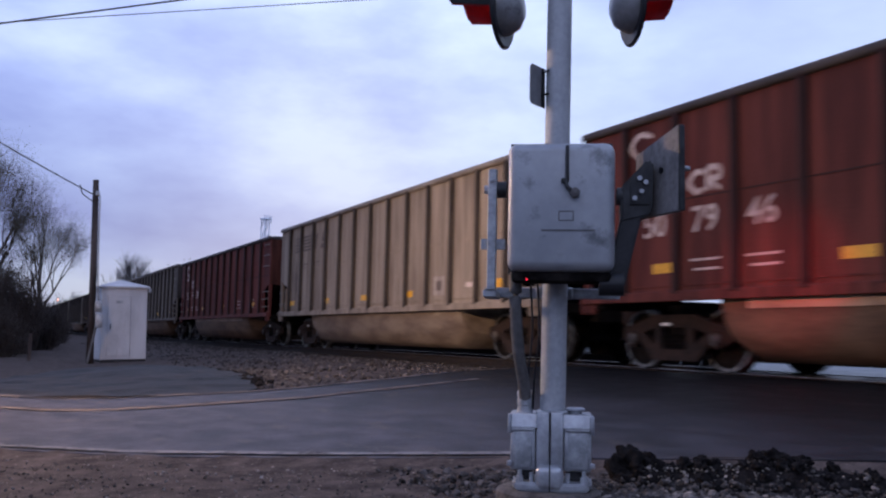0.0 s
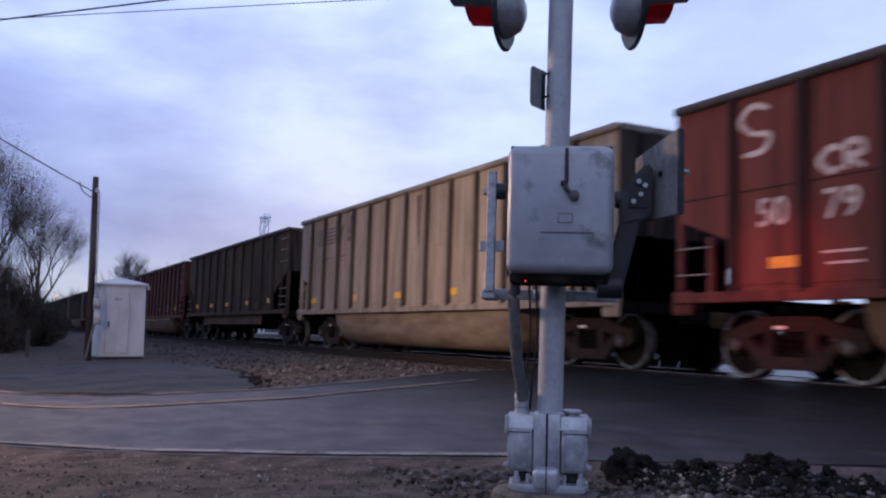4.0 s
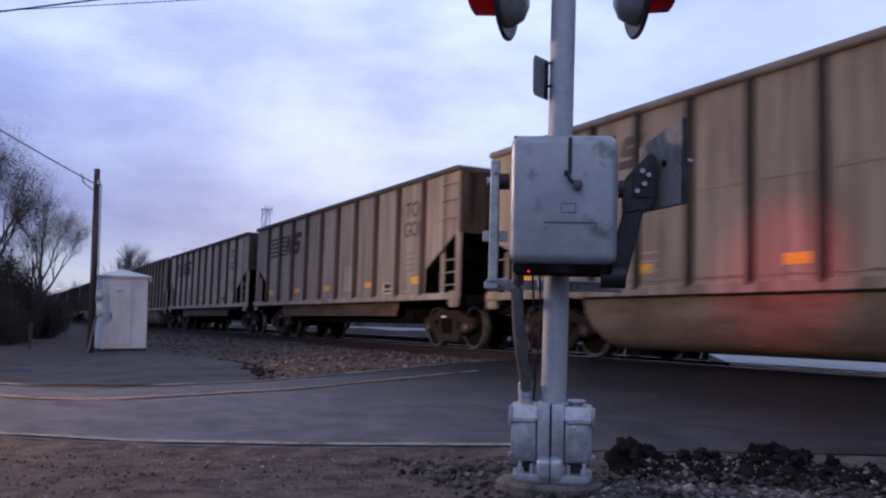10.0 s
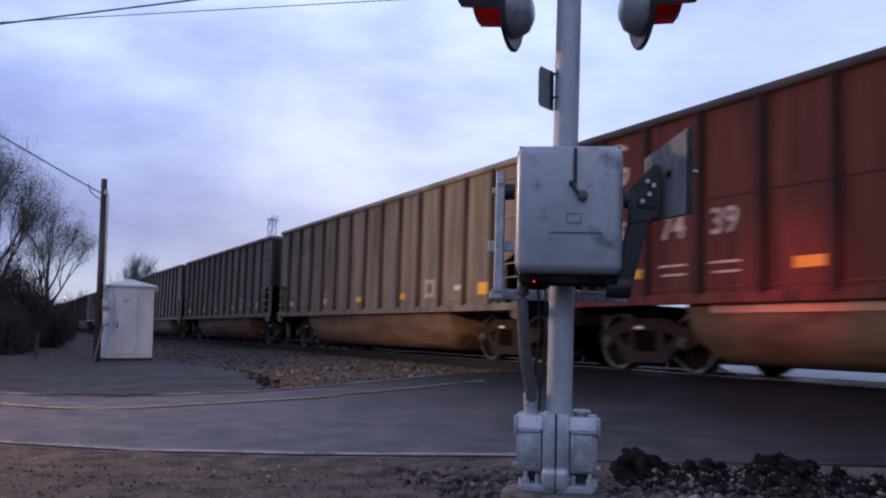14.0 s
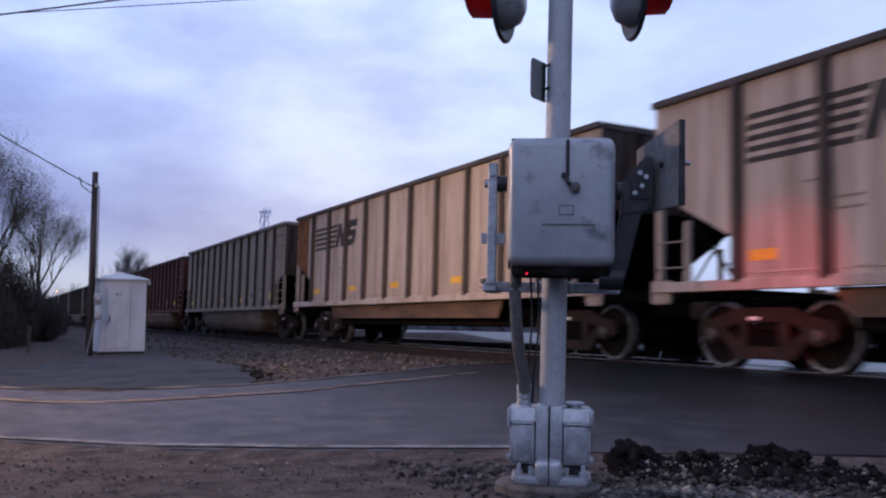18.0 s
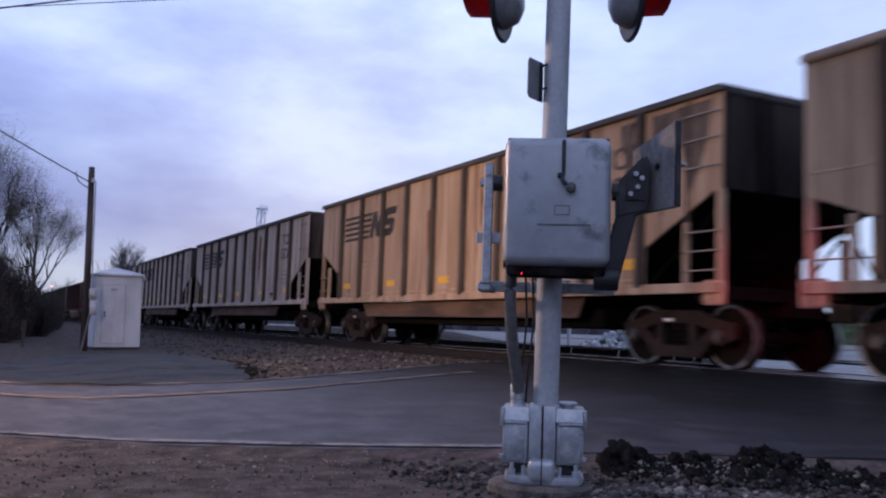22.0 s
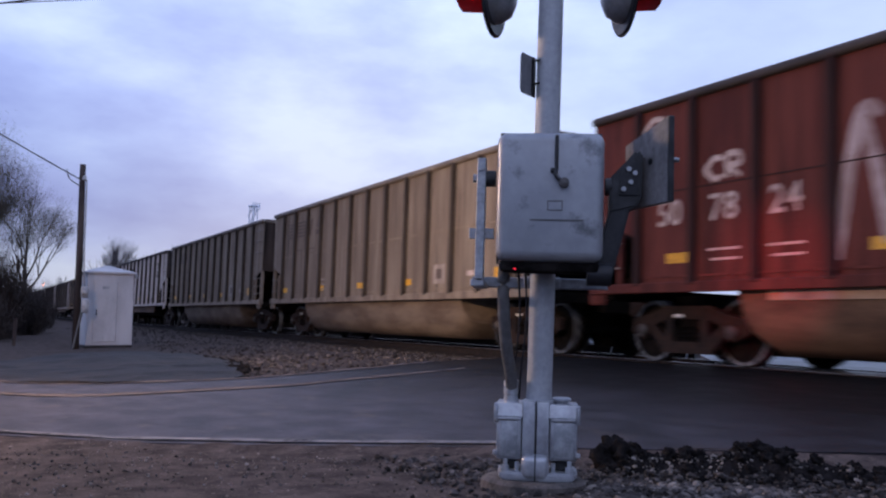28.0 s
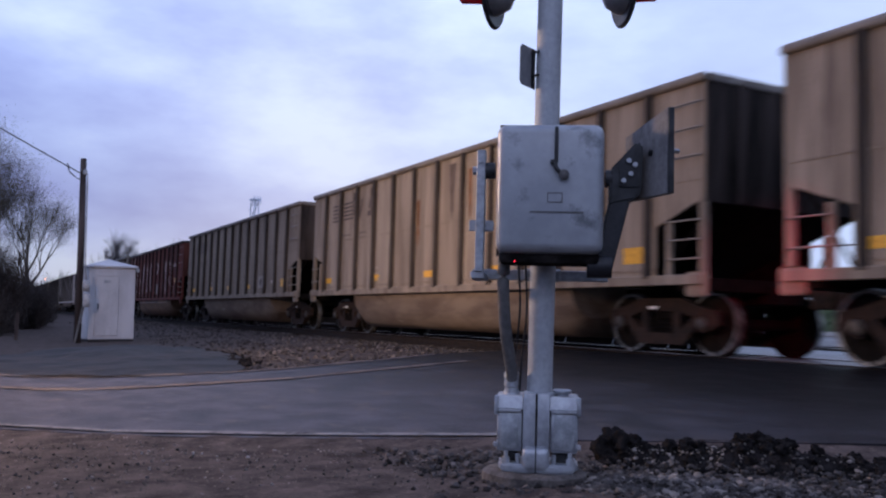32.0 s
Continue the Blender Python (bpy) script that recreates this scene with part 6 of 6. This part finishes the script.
# overhead wires: each runs on past the view
A0, A1 = Vector((-0.16, 17.55, 5.87)), Vector((2.02, 16.42, 6.25))
cable("overhead_wire", A0 + (A0 - A1) * 6, A1 + (A1 - A0) * 6, 0.0, 0.016, "black overhead power cable")
B0, B1 = Vector((-0.16, 17.55, 5.89)), Vector((4.70, 15.02, 6.35))
cable("overhead_wire", B0 + (B0 - B1) * 3, B1 + (B1 - B0) * 4, 0.0, 0.008, "thin black overhead cable")
cable("service_wire", (-4.65, 21.0, 7.0), (2.45, 25.90, 4.10), 0.12, 0.016, "sagging black service drop to the pole")

thing("drip_loop", "short black cable loop at the pole top", "cable", bm=tube(bent([(2.05, 25.65, 4.32), (2.12, 25.70, 4.10), (2.30, 25.80, 3.98), (2.48, 25.90, 3.90)], 6), 0.014, 6), mat=WIRE)


# ---- trees ----
def grow(rng, segs, p, way, length, r, depth, spread, up=0.25):
    """Adds tapered limbs as (start, end, radius, radius)."""
    steps = 3 if depth > 1 else 2
    for k in range(steps):
        q = p + way * (length / steps)
        r2 = r * 0.84
        segs.append((p.copy(), q.copy(), r, r2))
        p, r = q, r2
        way = (way + Vector((rng.uniform(-1, 1), rng.uniform(-1, 1), rng.uniform(-0.4, 1) * up)) * 0.16).normalized()
        if depth > 0 and (k > 0 or depth < 3):
            for _ in range(rng.choice((1, 1, 2))):
                side = Vector((rng.uniform(-1, 1), rng.uniform(-1, 1), rng.uniform(-0.1, 0.8))).normalized()
                grow(rng, segs, p, (way * (1 - spread) + side * spread + Vector((0, 0, up * 0.4))).normalized(), length * rng.uniform(0.55, 0.8), r * 0.62, depth - 1, spread, up)
    if depth > 0:
        grow(rng, segs, p, way, length * 0.7, r * 0.8, depth - 1, spread, up)


def limbs_mesh(name, segs, mat, n=5):
    verts, faces = [], []
    for a, b, r, r2 in segs:
        q = (b - a).to_track_quat("Z", "Y")
        k = n if r > 0.02 else 3
        base = len(verts)
        for c, rr in ((a, r), (b, r2)):
            verts += [tuple(c + q @ Vector((rr * math.cos(6.2832 * i / k), rr * math.sin(6.2832 * i / k), 0))) for i in range(k)]
        faces += [(base + i, base + (i + 1) % k, base + k + (i + 1) % k, base + k + i) for i in range(k)]
    mesh = bpy.data.meshes.new(name)
    mesh.from_pydata(verts, [], faces)
    mesh.materials.append(mat)
    return mesh


def leaf_mesh(name, tips, rng, size, count, mat, spread):
    verts, faces = [], []
    for p in tips:
        for _ in range(count):
            c = p + Vector((rng.gauss(0, spread), rng.gauss(0, spread), rng.gauss(0, spread)))
            u = Vector((rng.uniform(-1, 1), rng.uniform(-1, 1), rng.uniform(-1, 1))).normalized() * size * rng.uniform(0.5, 1.3)
            w = u.orthogonal().normalized() * size * rng.uniform(0.3, 0.7)
            base = len(verts)
            verts += [tuple(c - u), tuple(c + w), tuple(c + u), tuple(c - w)]
            faces.append((base, base + 1, base + 2, base + 3))
    mesh = bpy.data.meshes.new(name)
    mesh.from_pydata(verts, [], faces)
    mesh.materials.append(mat)
    return mesh


def tree(name, label, at, height, seed, depth=4, spread=0.5, trunk=0.16, bark=BARK, bud=None, bud_size=0.06, bud_count=4, bud_spread=0.1, up=0.25, lean=(0, 0, 1), name_tag="tree", group=""):
    rng = random.Random(seed)
    top = thing(name, label, name_tag, pose(*at), group)
    segs = []
    grow(rng, segs, Vector((0, 0, 0)), Vector(lean).normalized(), height * 0.36, trunk, depth, spread, up)
    tall = max(s[1].z for s in segs)
    k = height / tall
    segs = [(a * k, b * k, r, r2) for a, b, r, r2 in segs]
    thick = [s for s in segs if s[2] >= trunk * 0.3]
    thin = [s for s in segs if s[2] < trunk * 0.3]
    part("trunk", limbs_mesh("trunk", thick, bark, 8), bark, top)
    part("crown", limbs_mesh("crown", thin, TWIG if bark is BARK else bark), TWIG, top, "fine bare twigs")
    if bud:
        tips = [s[1] for s in thin]
        part("foliage", leaf_mesh("foliage", tips, rng, bud_size, bud_count, bud, bud_spread), bud, top, "thin crown of small buds and leaves")
    return top


tree("bare_tree", "bare spring tree with thin buds on its twigs", (2.35, 46.2, -0.6), 7.6, 21, 5, 0.46, 0.15, bud=BUD, bud_size=0.026, bud_count=5, bud_spread=0.17, up=0.35)
tree("bare_tree", "bare spring tree with thin buds on its twigs", (-0.1, 36.4, -0.6), 7.2, 8, 5, 0.42, 0.15, bud=BUD, bud_size=0.024, bud_count=6, bud_spread=0.20, up=0.4)
tree("bare_tree", "bare spring tree with thin buds on its twigs", (-1.05, 33.6, -0.6), 8.2, 27, 5, 0.34, 0.15, bud=BUD, bud_size=0.024, bud_count=6, bud_spread=0.20, up=0.55)
tree("bare_tree", "bare spring tree with thin buds on its twigs", (-1.9, 35.2, -0.6), 8.6, 15, 5, 0.42, 0.15, bud=BUD, bud_size=0.024, bud_count=6, bud_spread=0.20, up=0.4)


SCRUB_STEM = material("dark_scrub_stems", (0.024, 0.018, 0.017), (0.060, 0.046, 0.041), 5.0, rough=0.95)


def bush(at, r, h, seed):
    """A dark thicket: many stems and small leaves."""
    rng = random.Random(seed)
    top = thing("scrub_bush", "dark tangled scrub beside the track", "bush", pose(*at), "trackside scrub")
    segs, tips = [], []
    for _ in range(90):
        a, d = rng.uniform(0, 6.28), r * math.sqrt(rng.random())
        p = Vector((d * math.cos(a) * 0.7, d * math.sin(a) * 0.7, 0))
        q = Vector((d * math.cos(a), d * math.sin(a), h * rng.uniform(0.45, 1.0) * (1 - 0.35 * d / r)))
        mid = p.lerp(q, 0.5) + Vector((rng.gauss(0, 0.12), rng.gauss(0, 0.12), 0))
        segs += [(p, mid, 0.03, 0.02), (mid, q, 0.02, 0.008)]
        for _ in range(16):
            s = p.lerp(mid, 0.4).lerp(q, rng.random())
            segs.append((s, s + Vector((rng.gauss(0, 0.25), rng.gauss(0, 0.25), rng.uniform(0.2, 0.85))), 0.011, 0.004))
        tips += [p.lerp(q, t) for t in (0.25, 0.45, 0.6, 0.75, 0.9, 1.0)]
    part("thicket", limbs_mesh("thicket", segs, SCRUB_STEM), SCRUB_STEM, top)
    part("foliage", leaf_mesh("foliage", tips, rng, 0.032, 16, SCRUB, 0.24), SCRUB, top)


for i, (x, y, r, h) in enumerate(((1.75, 42.0, 1.3, 2.6), (0.5, 36.5, 1.4, 4.2), (-0.9, 34.2, 1.6, 5.4), (-0.6, 38.0, 1.5, 4.2), (2.3, 47.0, 1.2, 1.9), (-2.6, 33.0, 1.6, 4.4), (0.1, 33.0, 1.1, 1.8), (3.2, 58.0, 1.5, 2.6), (1.0, 45.0, 1.4, 3.6), (2.6, 70.0, 2.2, 3.4), (4.0, 90.0, 2.6, 4.0))):
    bush((x, y, -0.6), r, h, 60 + i)
for i, (x, y, h, tr) in enumerate(((15.6, 114.0, 10.2, 0.42), (16.3, 125.0, 11.6, 0.45), (20.0, 140.0, 10.6, 0.45), (14.2, 184.0, 8.6, 0.25), (27.2, 143.0, 12.6, 0.42), (31.0, 150.0, 12.2, 0.42), (22.5, 140.0, 10.4, 0.4), (12.0, 196.0, 6.6, 0.2), (24.0, 260.0, 9.0, 0.3))):
    tree("far_tree", "distant bare tree beyond the railway", (x, y, -0.4), h, 31 + i, 5, 0.50, tr, FAR_TWIG, up=0.25, group="distant trees")

# distant woods close the view along the horizon
rng = random.Random(90)
woods = bmesh.new()
for i in range(240):
    a = 2 * math.pi * i / 240
    r = 420 + 50 * math.sin(3 * a)
    h = 7 + 4 * noise2(math.cos(a) * 9, math.sin(a) * 9, 1.0) + rng.uniform(-1, 1.6)
    c = lump(rng, 8.5, 0.4, 2, h / 8.5 * 0.8)
    c.transform(Matrix.Translation((r * math.sin(a), r * math.cos(a), 0)))
    joined(woods, c)
thing("backdrop", "far line of bare woods on the horizon", "woods", kind="stuff", bm=woods, mat=FAR_TWIG)

# far tank on a lattice tower
tower = thing("lattice_tower", "distant pale lattice tower with a small top platform", "tower", pose(71.4, 255.0, 0.0, 0, 0, 20))
for x in (-0.9, 0.9):
    for y in (-0.9, 0.9):
        part("leg", cyl((x, y, 0), (x * 0.9, y * 0.9, 34.2), 0.16, n=6), TOWER_STEEL, tower)
for i in range(9):
    z = 2 + 3.6 * i
    for s in (-1, 1):
        part("brace", cyl((-1.05, s * 1.05, z), (1.05, s * 1.05, z + 3.4), 0.10, n=5), TOWER_STEEL, tower)
        part("brace", cyl((s * 1.05, -1.05, z + 3.4), (s * 1.05, 1.05, z), 0.10, n=5), TOWER_STEEL, tower)
part("platform", box(-1.15, 1.15, -1.15, 1.15, 33.6, 34.1, 0.05), TOWER_STEEL, tower)
for i in range(4):
    part("antenna", box(-1.35 + 0.8 * i, -1.1 + 0.8 * i, -1.35, -1.16, 32.6, 34.9, 0.03), TOWER_STEEL, tower)
glow = thing("far_signal_lamp", "small lit lamp far along the railway", "signal lamp", pose(11.9, 185.0, 0))
part("post", cyl((0, 0, -0.4), (0, 0, 5.9), 0.08, n=8), DARK_STEEL, glow)
part("lens", lathe([(0.0, 0.0), (0.12, 0.03), (0.14, 0.14), (0.06, 0.2), (0.0, 0.21)], pose(0, -0.1, 5.95, 90, 0, 0), 12), LIT, glow, "glowing warm lens")

# ---- beyond the track ----
thing("gravel_yard", "pale gravel yard and lane beyond the track", "yard", kind="structure",
                 bm=sheet([(16.6, 17), (16.6, 180), (110, 180), (110, 48), (44, 48), (44, -20), (24.2, -10.9), (24.2, 1.6), (16.6, 8.6)], lambda x, y: ground_z(x, y) + 0.012, 4.0, 0.1, "yard"), mat=YARD)
bm = bmesh.new()
vs = []
for x, z in ((41.5, 0.1), (46, 0.6), (51, 1.8), (60, 3.0), (90, 4.2), (140, 4.8)):
    vs.append([bm.verts.new((x, y, z + 0.15 * noise2(x, y, 0.2))) for y in range(-40, 48, 7)])
for a, b in zip(vs, vs[1:]):
    for i in range(len(a) - 1):
        bm.faces.new((a[i], b[i], b[i + 1], a[i + 1]))
bmesh.ops.recalc_face_normals(bm, faces=bm.faces[:])
thing("grass_bank", "green spring grass bank beyond the yard", "grass", kind="structure", bm=bm, mat=GRASS)
lane = thing("lane", "pale concrete lane in front of the grass bank", "lane", kind="structure", bm=sheet([(31, -20), (41, -20), (41, 46), (31, 46)], lambda x, y: ground_z(x, y) + 0.05, 5.0, 0.3, "lane"), mat=CONCRETE)
rng = random.Random(17)
spots = []
for _ in range(520):
    a, d = rng.uniform(0, 6.28), rng.random() ** 0.6
    spots.append((17.0 + 1.3 * d * math.cos(a), 20.9 + 1.2 * d * math.sin(a), 0.06 + 0.56 * (1 - d) * rng.uniform(0.8, 1.05), rng.uniform(0.06, 0.15)))
scatter("riprap_pile", spots, RIPRAP, "heap of grey broken rock beyond the track", "rock pile", 9)
thing("concrete_block", "pale concrete block beside the rock heap", "concrete block", pose(19.3, 20.6, 0.02, 0, 0, -27), "blocks by the rock heap", bm=box(-0.75, 0.55, -0.4, 0.4, 0, 0.56, 0.03, 2), mat=PANEL)
thing("concrete_block", "pale concrete block beside the rock heap", "concrete block", pose(20.15, 20.2, 0.02, 0, 0, -22), "blocks by the rock heap", bm=box(-0.2, 0.35, -0.4, 0.4, 0, 0.60, 0.03, 2), mat=PANEL)
bin_ob = thing("metal_cabinet", "dark olive metal cabinet standing in the yard", "cabinet", pose(19.0, 18.6, 0.02, 0, 0, -27))
part("body", box(-0.33, 0.33, -0.25, 0.25, 0, 0.60, 0.015), material("olive_drab_paint", (0.05, 0.045, 0.035), (0.09, 0.08, 0.06), 4.0, rough=0.7), bin_ob)
part("lid", box(-0.36, 0.36, -0.28, 0.28, 0.602, 0.64, 0.01), DARK_STEEL, bin_ob)
stop = thing("switch_stand", "track switch stand with a round red target", "switch stand", pose(19.3, 17.25, 0.03, 0, 0, -30))
part("base", box(-0.26, 0.2, -0.2, 0.2, 0, 0.17, 0.05, 2), BLACK, stop)
part("post", cyl((0, 0, 0.16), (0, 0, 0.60), 0.03, n=8), DARK_STEEL, stop)
part("target", lathe([(0.0, 0.0), (0.2, 0.0), (0.2, 0.012), (0.0, 0.012)], pose(0.02, -0.03, 0.40, 90, 0, 50), 20), SIGN_RED, stop, "red round target")
thing("white_post", "short white marker post beyond the track", "post", pose(15.42, 21.5, -0.03), bm=box(-0.05, 0.05, -0.05, 0.05, 0, 0.75, 0.012), mat=WHITE_METAL)


# ---- what moves ----
def motions():
    """The train rolls along the track; its wheels turn."""
    way = [(0, 0.0), (4, 47.86), (8, 95.87), (12, 143.73), (16, 191.37), (20, 238.81), (24, 286.07), (28, 333.05), (32, 379.42)]
    for car, y in TRAIN:
        walk(car, [(t, pose(TRACK_X, y + s, 0)) for t, s in way])
    times, lengths = [t for t, s in way], [s for t, s in way]
    rows = []
    for i in range(32 * 18 + 1):
        t = i / 18
        rows.append((t, pose(0, 0, 0, -math.degrees(float(np.interp(t, times, lengths)) / 0.457), 0, 0)))
    walk(WHEELSETS[0], rows)
    turning = WHEELSETS[0].animation_data
    for ob in WHEELSETS[1:]:
        ob.rotation_mode = "QUATERNION"
        own = ob.animation_data_create()
        own.action, own.action_slot = turning.action, turning.action_slot


motions()
